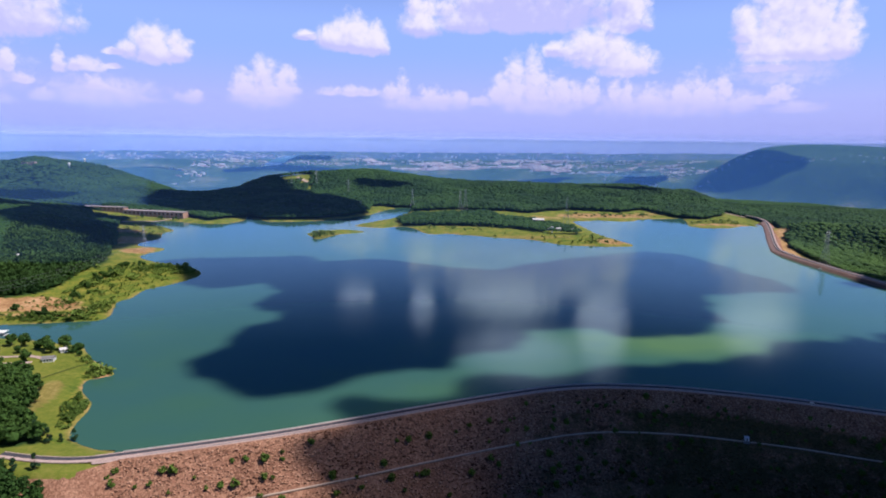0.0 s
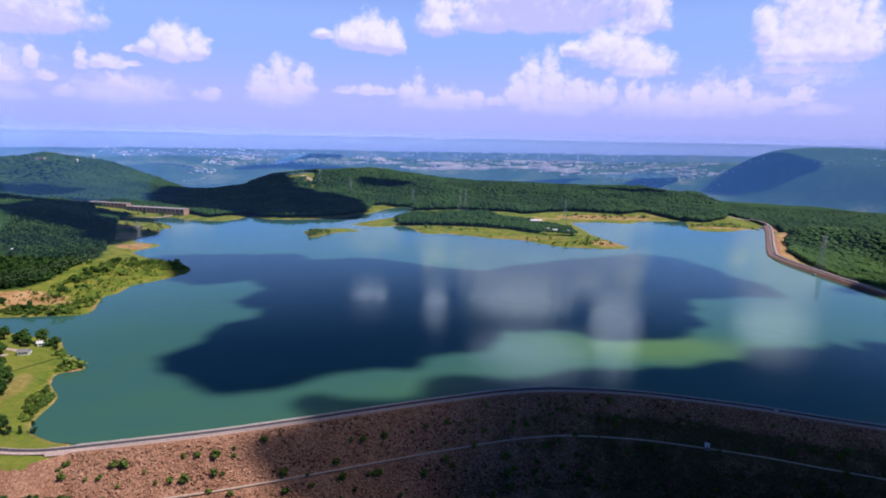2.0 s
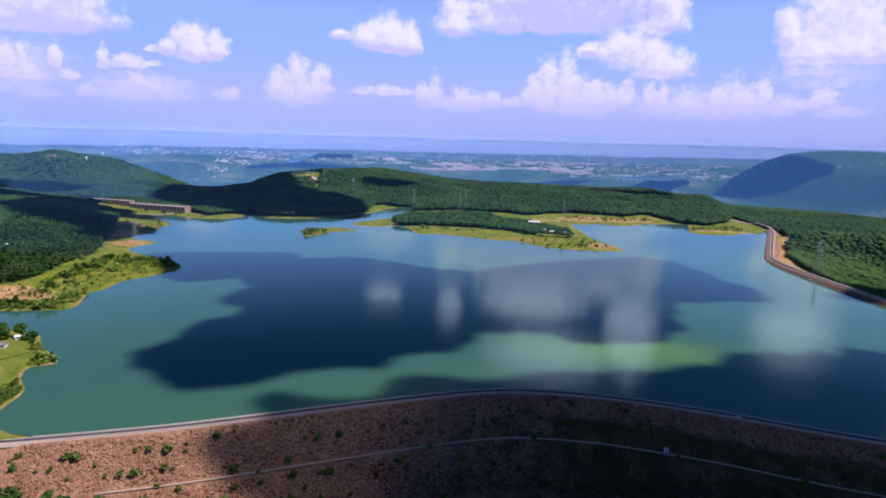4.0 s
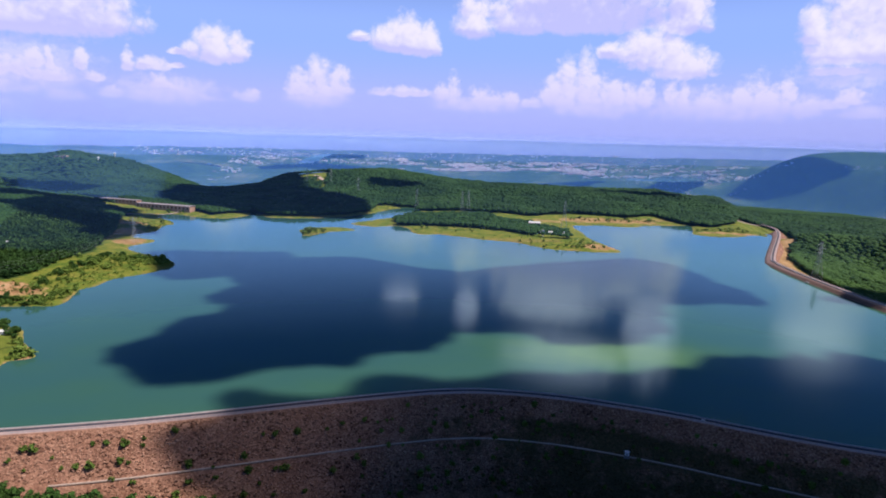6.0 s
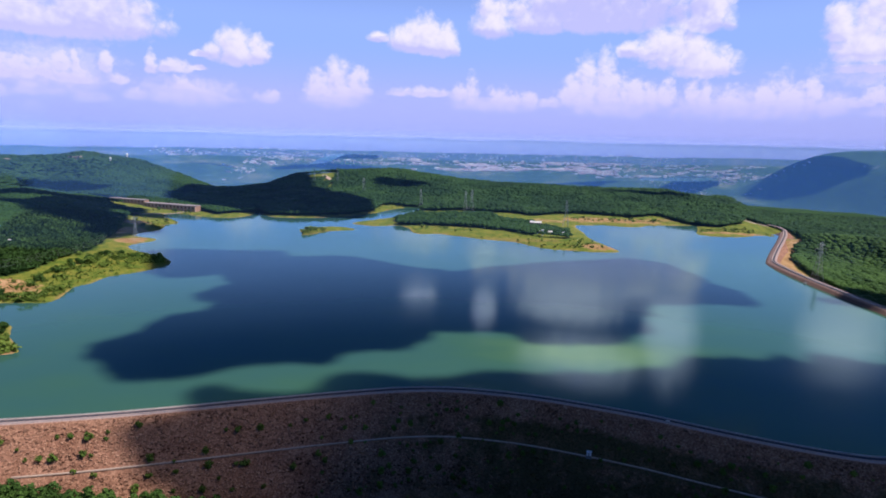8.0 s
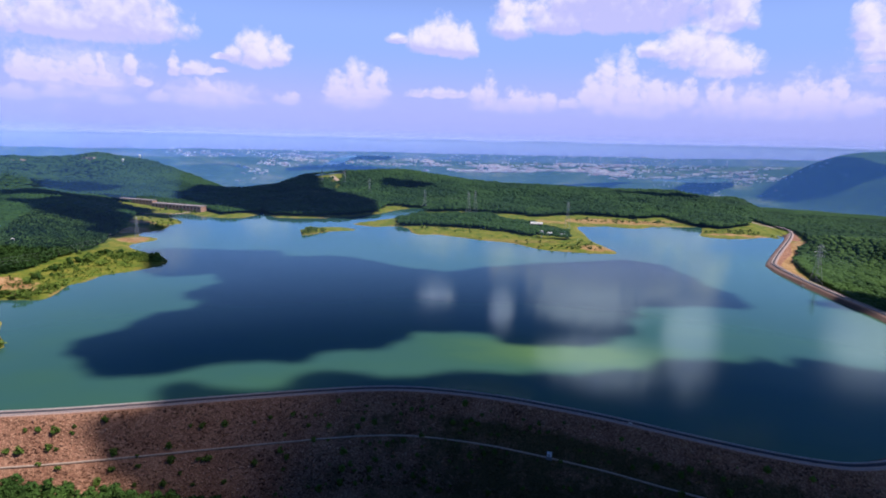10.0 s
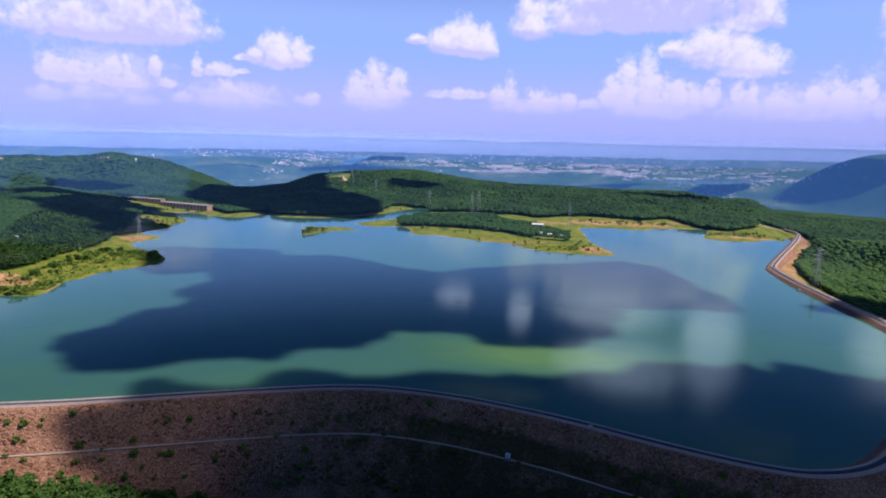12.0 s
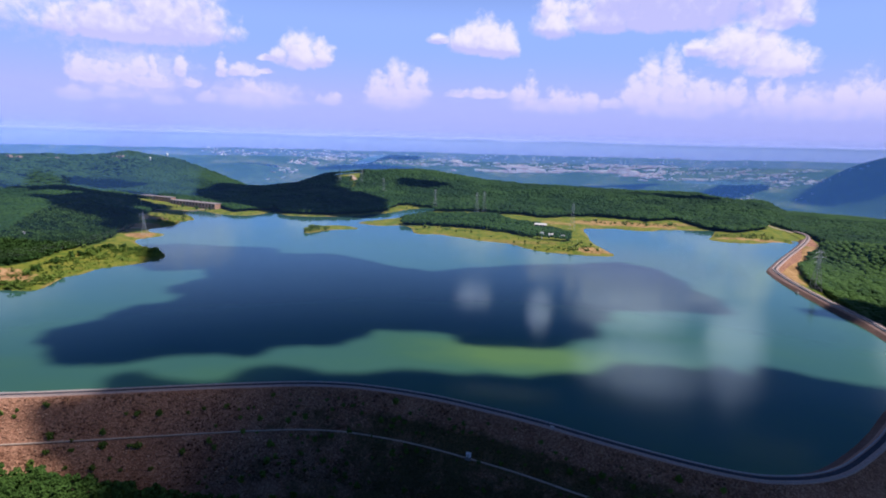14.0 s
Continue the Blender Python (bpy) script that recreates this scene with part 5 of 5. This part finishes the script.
# ---- far town ----
def town():
    rng = np.random.default_rng(12)
    pts = []
    for a0, a1, r0, r1, n in ((-8, 12, 3960, 4300, 4200), (-24, -8, 4080, 4420, 1300), (10, 24, 3850, 4300, 1500), (14, 20, 3330, 3800, 260), (-32, -18, 4350, 4600, 160), (-6, 20, 4350, 4600, 260), (15, 22, 3640, 3700, 40), (-27, -24, 3560, 3640, 50), (-26, -23, 3700, 3900, 50),
                              (-31, -26, 4300, 4420, 60), (20, 26, 3700, 4000, 90)):
        a, r = np.radians(rng.uniform(a0, a1, n)), rng.uniform(r0, r1, n)
        pts.append(np.column_stack([140 + r * np.sin(a), r * np.cos(a)]))
    for cx, cy, rx, ry, n in ((1660, 3130, 60, 30, 14), (2250, 2820, 260, 60, 40), (1500, 3100, 20, 20, 4)):
        pts.append(np.column_stack([rng.normal(cx, rx, n), rng.normal(cy, ry, n)]))
    p = np.vstack(pts)
    patch = value_noise(p[:, 0], p[:, 1] * 3.5, 150, 77) + 0.6 * value_noise(p[:, 0], p[:, 1] * 3.0, 45, 78)
    p = p[(patch > 0.05) | (far_from(p[:, 0], p[:, 1]) < 3500)]
    z = terrain(p[:, 0], p[:, 1])[0]
    w, d, h = rng.gamma(1.6, 6.0, len(p)) + 4, rng.gamma(3, 2.5, len(p)) + 5, rng.gamma(2.0, 1.0, len(p)) + 3
    near = far_from(p[:, 0], p[:, 1]) < 3720
    w, d, h = np.where(near, w * 0.45, w), np.where(near, d * 0.5, d), np.where(near, h * 0.5, h)
    c = np.array([(-.5, -.5, 0), (.5, -.5, 0), (.5, .5, 0), (-.5, .5, 0), (-.5, -.5, 1), (.5, -.5, 1), (.5, .5, 1), (-.5, .5, 1)])
    V = c[None] * np.stack([w, d, h + 3], -1)[:, None] + np.column_stack([p, z - 3])[:, None]
    q = np.array([(0, 3, 2, 1), (4, 5, 6, 7), (0, 1, 5, 4), (1, 2, 6, 5), (2, 3, 7, 6), (3, 0, 4, 7)])
    F = (q[None] + (np.arange(len(p)) * 8)[:, None, None]).reshape(-1, 4)
    return tagged(new("town", mesh_of("town", V.reshape(-1, 3), F, town_mat)), "pale far-off town buildings spread over the valley", "town", kind="stuff")


town()


# ---- power line towers ----
def lattice_tower(height, label):
    """A steel lattice tower: four tapering legs, bracing and three crossarms."""
    t = empty("pylon", Matrix(), label, "pylon", "towers of the power line")
    w0, w1, waist = height * 0.105, height * 0.022, 0.62
    th = 0.05 + height * 0.0022

    def half(z):
        k = z / height
        return w0 + (height * 0.030 - w0) * min(k / waist, 1) + (w1 - height * 0.030) * max(k - waist, 0) / (1 - waist)

    for sx, sy in ((1, 1), (1, -1), (-1, 1), (-1, -1)):
        bm = bmesh.new()
        zs = [-1.0, height * waist, height]
        for a, b in zip(zs, zs[1:]):
            rod(bm, (sx * half(max(a, 0)), sy * half(max(a, 0)), a), (sx * half(b), sy * half(b), b), th, th, 4)
        part("leg", bm_mesh("leg", bm, steel_mat), t)
    bm = bmesh.new()
    z = 0.0
    while z < height * 0.96:
        h = max(2.2, 1.7 * half(z))
        a, b = half(z), half(min(z + h, height))
        for sx, sy, ex, ey in ((1, 1, -1, 1), (-1, 1, -1, -1), (-1, -1, 1, -1), (1, -1, 1, 1)):
            rod(bm, (sx * a, sy * a, z), (ex * b, ey * b, z + h), th * 0.5, th * 0.5, 3)
            rod(bm, (ex * a, ey * a, z), (sx * b, sy * b, z + h), th * 0.5, th * 0.5, 3)
        z += h
    part("bracing", bm_mesh("bracing", bm, steel_mat), t)
    for k, z in enumerate((0.70, 0.81, 0.92)):
        bm = bmesh.new()
        reach = height * (0.15, 0.19, 0.13)[k]
        zz = z * height
        for s in (1, -1):
            rod(bm, (s * half(zz), half(zz), zz), (s * reach, 0, zz + 0.4), th * 0.7, th * 0.6, 4)
            rod(bm, (s * half(zz), -half(zz), zz), (s * reach, 0, zz + 0.4), th * 0.7, th * 0.6, 4)
            rod(bm, (s * half(zz), 0, zz + height * 0.045), (s * reach, 0, zz + 0.4), th * 0.6, th * 0.5, 4)
            rod(bm, (s * reach, 0, zz + 0.4), (s * reach, 0, zz - 2.0), 0.16, 0.16, 5)
        part("crossarm", bm_mesh("crossarm", bm, steel_mat), t)
    return t


tower = lattice_tower(48, "tall grey steel lattice pylon rising from the trees")
TOWERS = [(672, 935, 25, 1.32), (328, 1350, 70, 1.0), (83, 1530, 70, 0.92), (99, 1560, 70, 0.95), (-47, 1606, 75, 0.95),
          (-490, 980, 55, 0.72), (-471, 1972, 60, 0.85), (-379, 1939, 60, 0.85), (-250, 1777, 65, 0.85), (-484, 606, 40, 0.8), (960, 700, 30, 1.25)]
for i, (x, y, a, s) in enumerate(TOWERS):
    m = Matrix.Translation((x, y, ground_z(x, y))) @ Matrix.Rotation(radians(a), 4, "Z") @ Matrix.Scale(s, 4)
    if i == 0:
        tower.matrix_basis = m
    else:
        copy_thing(tower, m)


def power_lines(a, b, radius):
    """Six sagging conductors between two towers."""
    ends = []
    for x, y, turn, s in (a, b):
        c, q = math.cos(radians(turn)), math.sin(radians(turn))
        base = ground_z(x, y)
        ends.append([Vector((x + c * r * s, y + q * r * s, base + z * s)) for z, reach in ((0.66, 0.15), (0.77, 0.19), (0.88, 0.13)) for r in (48 * reach, -48 * reach) for z in (48 * z,)])
    t = empty("power_line", Matrix(), "dark sagging power line conductors between pylons", "power line", "spans of the power line")
    for p, q in zip(*ends):
        bm = bmesh.new()
        prev = p
        for k in range(1, 15):
            f = k / 14
            n = p.lerp(q, f)
            n.z -= 4 * f * (1 - f) * 0.03 * (q - p).length
            rod(bm, prev, n, radius, radius, 3)
            prev = n
        part("conductor", bm_mesh("conductor", bm, cable_mat), t)
    return t


for a, b, r in ((9, 5, 0.09), (0, 10, 0.08), (1, 3, 0.08), (3, 4, 0.08), (8, 7, 0.09)):
    power_lines(TOWERS[a], TOWERS[b], r)


# ---- buildings ----
def make_house(w, d, h, wall, roof, label, windows=3, name="house", group=""):
    """A small gabled house: walls, overhanging roof, door and windows."""
    t = empty(name, Matrix(), label, "building", group)
    bm = bmesh.new()
    box(bm, -w / 2, -d / 2, -1.0, w / 2, d / 2, h)
    part("wall", bm_mesh("wall", bm, wall), t)
    bm = bmesh.new()
    rise, o = d * 0.24, 0.6
    v = [bm.verts.new(p) for p in ((-w / 2 - o, -d / 2 - o, h - 0.1), (w / 2 + o, -d / 2 - o, h - 0.1), (w / 2 + o, 0, h + rise), (-w / 2 - o, 0, h + rise),
                                   (-w / 2 - o, d / 2 + o, h - 0.1), (w / 2 + o, d / 2 + o, h - 0.1))]
    for f in ((0, 1, 2, 3), (3, 2, 5, 4), (0, 3, 4), (1, 5, 2), (0, 4, 5, 1)):
        bm.faces.new([v[i] for i in f])
    part("roof", bm_mesh("roof", bm, roof), t)
    for i in range(windows):
        bm = bmesh.new()
        x = -w / 2 + (i + 1) * w / (windows + 1)
        box(bm, x - 0.5, -d / 2 - 0.06, h * 0.38, x + 0.5, -d / 2 + 0.1, h * 0.8)
        part("window", bm_mesh("window", bm, glass_mat), t)
    bm = bmesh.new()
    box(bm, w / 2 - 0.05, -0.5, -0.1, w / 2 + 0.06, 0.5, 2.05)
    part("door", bm_mesh("door", bm, dark_roof_mat), t)
    return t


def settle(ob, x, y, turn=0.0, lift=0.0, z=None):
    ob.matrix_basis = Matrix.Translation((x, y, (ground_z(x, y) if z is None else z) + lift)) @ Matrix.Rotation(radians(turn), 4, "Z")
    return ob


settle(make_house(9, 7, 3.2, white_mat, dark_roof_mat, "white house with a grey roof among trees on the lawn"), -333, 482, 15)
settle(make_house(7, 6, 3.0, white_mat, roof_mat, "small white shed beside the shore trees", 2, "shed"), -334, 506, 30)
settle(make_house(8, 6, 3.4, white_mat, roof_mat, "small white hut in a clearing on the wooded hill", 2, "hut"), -588, 812, 40, 4.0)
settle(make_house(26, 13, 5.5, dark_roof_mat, roof_mat, "long pavilion with a broad pale roof on the peninsula", 6, "pavilion"), 257, 1330, -8, 4)
for x, y, a in ((281, 1222, 10), (306, 1214, -12), (262, 1226, 30)):
    settle(make_house(9, 6, 4.0, white_mat, roof_mat, "low white service building at the edge of the trees", 3, "service_building", "service buildings"), x, y, a, 2.5)


def intake_tower():
    t = empty("intake_tower", Matrix(), "slim white concrete gauge tower on the grassy shore", "tower")
    bm = bmesh.new()
    box(bm, -1.4, -1.4, -1, 1.4, 1.4, 9)
    part("shaft", bm_mesh("shaft", bm, white_mat), t)
    bm = bmesh.new()
    box(bm, -2.6, -2.6, 9, 2.6, 2.6, 12)
    part("cabin", bm_mesh("cabin", bm, white_mat), t)
    bm = bmesh.new()
    box(bm, -3, -3, 12, 3, 3, 12.4)
    part("roof", bm_mesh("roof", bm, roof_mat), t)
    return t


settle(intake_tower(), 263, 1205)


def long_building(length, depth, h, bays, label):
    """A long flat-roofed brick block: bays between piers, windows and a pale parapet."""
    t = empty("works_building", Matrix(), label, "building", "works buildings behind the lake")
    bm = bmesh.new()
    box(bm, -length / 2, -depth / 2, -9, length / 2, depth / 2, h)
    part("wall", bm_mesh("wall", bm, brick_mat), t)
    bm = bmesh.new()
    box(bm, -length / 2 - 0.8, -depth / 2 - 0.8, h, length / 2 + 0.8, depth / 2 + 0.8, h + 0.7)
    part("roof", bm_mesh("roof", bm, slab_mat), t)
    step = length / bays
    bm = bmesh.new()
    box(bm, -0.7, -depth / 2 - 0.7, -3, 0.7, -depth / 2 + 0.1, h - 0.05)
    pier = bm_mesh("pier", bm, gravel_mat)
    bm = bmesh.new()
    box(bm, -step * 0.2, -depth / 2 - 0.12, h * 0.42, step * 0.2, -depth / 2 + 0.1, h * 0.72)
    pane = bm_mesh("window", bm, glass_mat)
    for i in range(bays + 1):
        part("pier", pier, t, at=Matrix.Translation((-length / 2 + i * step, 0, 0)))
    for i in range(bays):
        part("window", pane, t, at=Matrix.Translation((-length / 2 + (i + 0.5) * step, 0, 0)))
    return t


def along(ob, x0, y0, x1, y1, z):
    ob.matrix_basis = Matrix.Translation(((x0 + x1) / 2, (y0 + y1) / 2, z)) @ Matrix.Rotation(math.atan2(y1 - y0, x1 - x0), 4, "Z")
    return ob


along(long_building(165, 22, 11, 14, "long low brown brick works building with a pale flat roof"), -745, 1424, -590, 1386, ground_z(-668, 1400) + 2.0)
along(long_building(120, 16, 8, 10, "narrow brown brick annex with a pale flat roof behind trees"), -872, 1466, -758, 1438, ground_z(-815, 1450) + 3)


def white_tank(h, r, label):
    """A slim water tower: shaft, bowl and cap."""
    t = empty("water_tower", Matrix(), label, "tower", "towers on the ridge")
    bm = bmesh.new()
    bmesh.ops.create_cone(bm, cap_ends=True, segments=14, radius1=r * 0.6, radius2=r * 0.5, depth=h * 0.7, matrix=Matrix.Translation((0, 0, h * 0.3)))
    part("shaft", bm_mesh("shaft", bm, white_mat), t)
    bm = bmesh.new()
    bmesh.ops.create_uvsphere(bm, u_segments=14, v_segments=8, radius=r, matrix=Matrix.Translation((0, 0, h * 0.8)) @ Matrix.Diagonal((1, 1, 1.2, 1)))
    part("tank", bm_mesh("tank", bm, white_mat, True), t)
    return t


settle(white_tank(27, 4.0, "white water tower on the wooded mountain ridge"), -1156, 1967)
settle(white_tank(24, 3.6, "white communication tower on the wooded mountainside"), -1128, 1835)


def outcrop(x, y, n, seed):
    """A bare cliff of broken ledges showing between the trees."""
    rng = random.Random(seed)
    bm = bmesh.new()
    for k in range(n):
        dx, dy = rng.uniform(-1, 1) * n * 6, rng.uniform(-8, 8)
        z = ground_z(x + dx, y + dy)
        vs = box(bm, dx - rng.uniform(5, 11), dy - 5, z - 4, dx + rng.uniform(5, 11), dy + 5, z + rng.uniform(10, 17))
        for v in vs:
            v.co += Vector((rng.uniform(-2, 2), rng.uniform(-2, 2), rng.uniform(-2, 2)))
    ob = new("cliff", bm_mesh("cliff", bm, cliff_mat))
    ob.matrix_basis = Matrix.Translation((x, y, 0))
    return tagged(ob, "pinkish bare rock cliff on the wooded mountainside", "cliff", "cliffs on the ridge")


cliff_mat = speckled("pink_sandstone", (0.30, 0.20, 0.16), (0.58, 0.44, 0.37), 0.15, 0.95, 0.6, 1.5)
outcrop(-1400, 1700, 5, 1)
outcrop(-1490, 1640, 3, 2)
outcrop(-1230, 1800, 3, 3)


# ---- dock on the inlet ----
def boat_dock():
    t = empty("boat_dock", Matrix(), "white roofed boat dock floating by the shore", "dock")
    bm = bmesh.new()
    box(bm, -9, -4, -0.4, 9, 4, 0.5)
    part("deck", bm_mesh("deck", bm, concrete_mat), t)
    for x in (-8, 0, 8):
        for y in (-3.4, 3.4):
            bm = bmesh.new()
            rod(bm, (x, y, 0.4), (x, y, 4), 0.14, 0.14, 6)
            part("post", bm_mesh("post", bm, steel_mat), t)
    bm = bmesh.new()
    v = [bm.verts.new(p) for p in ((-9.6, -4.6, 3.9), (9.6, -4.6, 3.9), (9.6, 0, 5.2), (-9.6, 0, 5.2), (-9.6, 4.6, 3.9), (9.6, 4.6, 3.9))]
    for f in ((0, 1, 2, 3), (3, 2, 5, 4), (0, 3, 4), (1, 5, 2), (0, 4, 5, 1)):
        bm.faces.new([v[i] for i in f])
    part("roof", bm_mesh("roof", bm, white_mat), t)
    return t


settle(boat_dock(), -432, 556, 4, z=0.0)

# ---- roads and paths ----
# the first one is a flat strip in place of a low hedge
for pts, wd, mat, label in (([(-296, 482), (-302, 470), (-311, 452), (-319, 436)], 1.6, hedge_strip_mat, "flat dark strip standing in for a hedge line across the mown lawn"),
                            ([(-420, 464), (-385, 471), (-362, 472), (-344, 477)], 4.5, gravel_mat, "pale gravel drive across the lawn"),
                            ([(-400, 492), (-375, 488), (-358, 492), (-340, 486)], 4.0, gravel_mat, "pale gravel path to the house"),
                            ([(855, 1515), (845, 1560), (815, 1600), (770, 1640)], 7, gravel_mat, "pale access road leaving the dam"),
                            ([(-735, 1290), (-680, 1318), (-636, 1352), (-600, 1400), (-560, 1440), (-500, 1450)], 8, gravel_mat, "pale causeway road behind the lake"),
                            ([(-480, 2110), (-430, 2020), (-330, 1900), (-250, 1800), (-180, 1720)], 16, track_mat, "pale cleared strip through the woods")):
    tagged(new("path", ribbon("path", curve(pts, 8), wd, mat, 0.35)), label, "path", kind="structure")


# ---- small things on the dam ----
def instrument_hut():
    t = empty("instrument_hut", Matrix(), "tiny white instrument hut on the rock slope", "hut")
    bm = bmesh.new()
    box(bm, -1.9, -1.6, -2.0, 1.9, 1.6, 0.2)
    part("plinth", bm_mesh("plinth", bm, dark_roof_mat), t)
    bm = bmesh.new()
    box(bm, -1.4, -1.2, 0.2, 1.4, 1.2, 2.6)
    part("cabin", bm_mesh("cabin", bm, white_mat), t)
    bm = bmesh.new()
    box(bm, -1.7, -1.5, 2.6, 1.7, 1.5, 2.85)
    part("roof", bm_mesh("roof", bm, roof_mat), t)
    bm = bmesh.new()
    box(bm, -0.4, -1.26, 0.2, 0.4, -1.15, 2.1)
    part("door", bm_mesh("door", bm, dark_roof_mat), t)
    return t


settle(instrument_hut(), 233, 379, -15, z=-15.6)
post_bm = bmesh.new()
box(post_bm, -1.3, -0.9, -0.5, 1.3, 0.9, 1.6)
bmesh.ops.bevel(post_bm, geom=post_bm.edges[:], offset=0.12, segments=1, affect="EDGES")
settle(tagged(new("concrete_block", bm_mesh("concrete_block", post_bm, concrete_mat)), "pale concrete block beside the crest road", "block"), 289, 394, -18, z=CREST - 0.1)


# box for a small dark spot; the mast stands in for the pylon's reflection
def dark_edge_box(x, y):
    b = empty("buoy", Matrix(), "small dark box near the far dam, its mast imitating the pylon's reflection", "platform")
    bm = bmesh.new()
    box(bm, -2.6, -2.0, -0.5, 2.6, 2.0, 1.6)
    part("float", bm_mesh("float", bm, dark_roof_mat), b)
    bm = bmesh.new()
    rod(bm, (0, 0, 0.8), (0, 0, 6), 0.25, 0.15, 6)
    part("mast", bm_mesh("mast", bm, steel_mat), b)
    return settle(b, x, y, 20, z=0.0)


dark_edge_box(627, 880)


def guard_rail():
    """A steel rail on posts along the crest's outer edge."""
    rail = empty("guard_rail", Matrix(), "grey steel guard rail along the crest road", "guard rail")
    off = 3.3
    part("rail", sweep("rail", dam_line[16:], [(off - 0.05, CREST + 0.42), (off - 0.05, CREST + 0.76), (off + 0.05, CREST + 0.76), (off + 0.05, CREST + 0.42)], steel_mat, closed=True), rail)
    bm = bmesh.new()
    box(bm, -0.08, -0.08, -0.3, 0.08, 0.08, 0.62)
    post = bm_mesh("post", bm, steel_mat)
    p = offset_line(dam_line, off + 0.13)
    for i in range(20, len(p), 2):
        part("post", post, rail, at=Matrix.Translation((*p[i], CREST)))
    return rail


guard_rail()

# tree clumps standing on the grassy spit and shores
for cx, cy, n, sd in ((-425, 671, 5, 1), (-433, 690, 6, 2), (-443, 724, 8, 3), (-448, 750, 6, 4), (-448, 772, 7, 5), (-454, 800, 5, 6), (-454, 850, 9, 7), (-440, 862, 6, 8), (-470, 640, 4, 9), (-425, 618, 5, 10),
                      (-640, 1372, 4, 11), (-690, 1380, 4, 12), (-600, 1366, 3, 13), (-395, 842, 8, 14), (-375, 846, 6, 15)):
    rng = random.Random(sd)
    plant(broad[1:], [(cx + rng.uniform(-9, 9), cy + rng.uniform(-12, 12), rng.uniform(0.45, 0.8)) for k in range(n)])
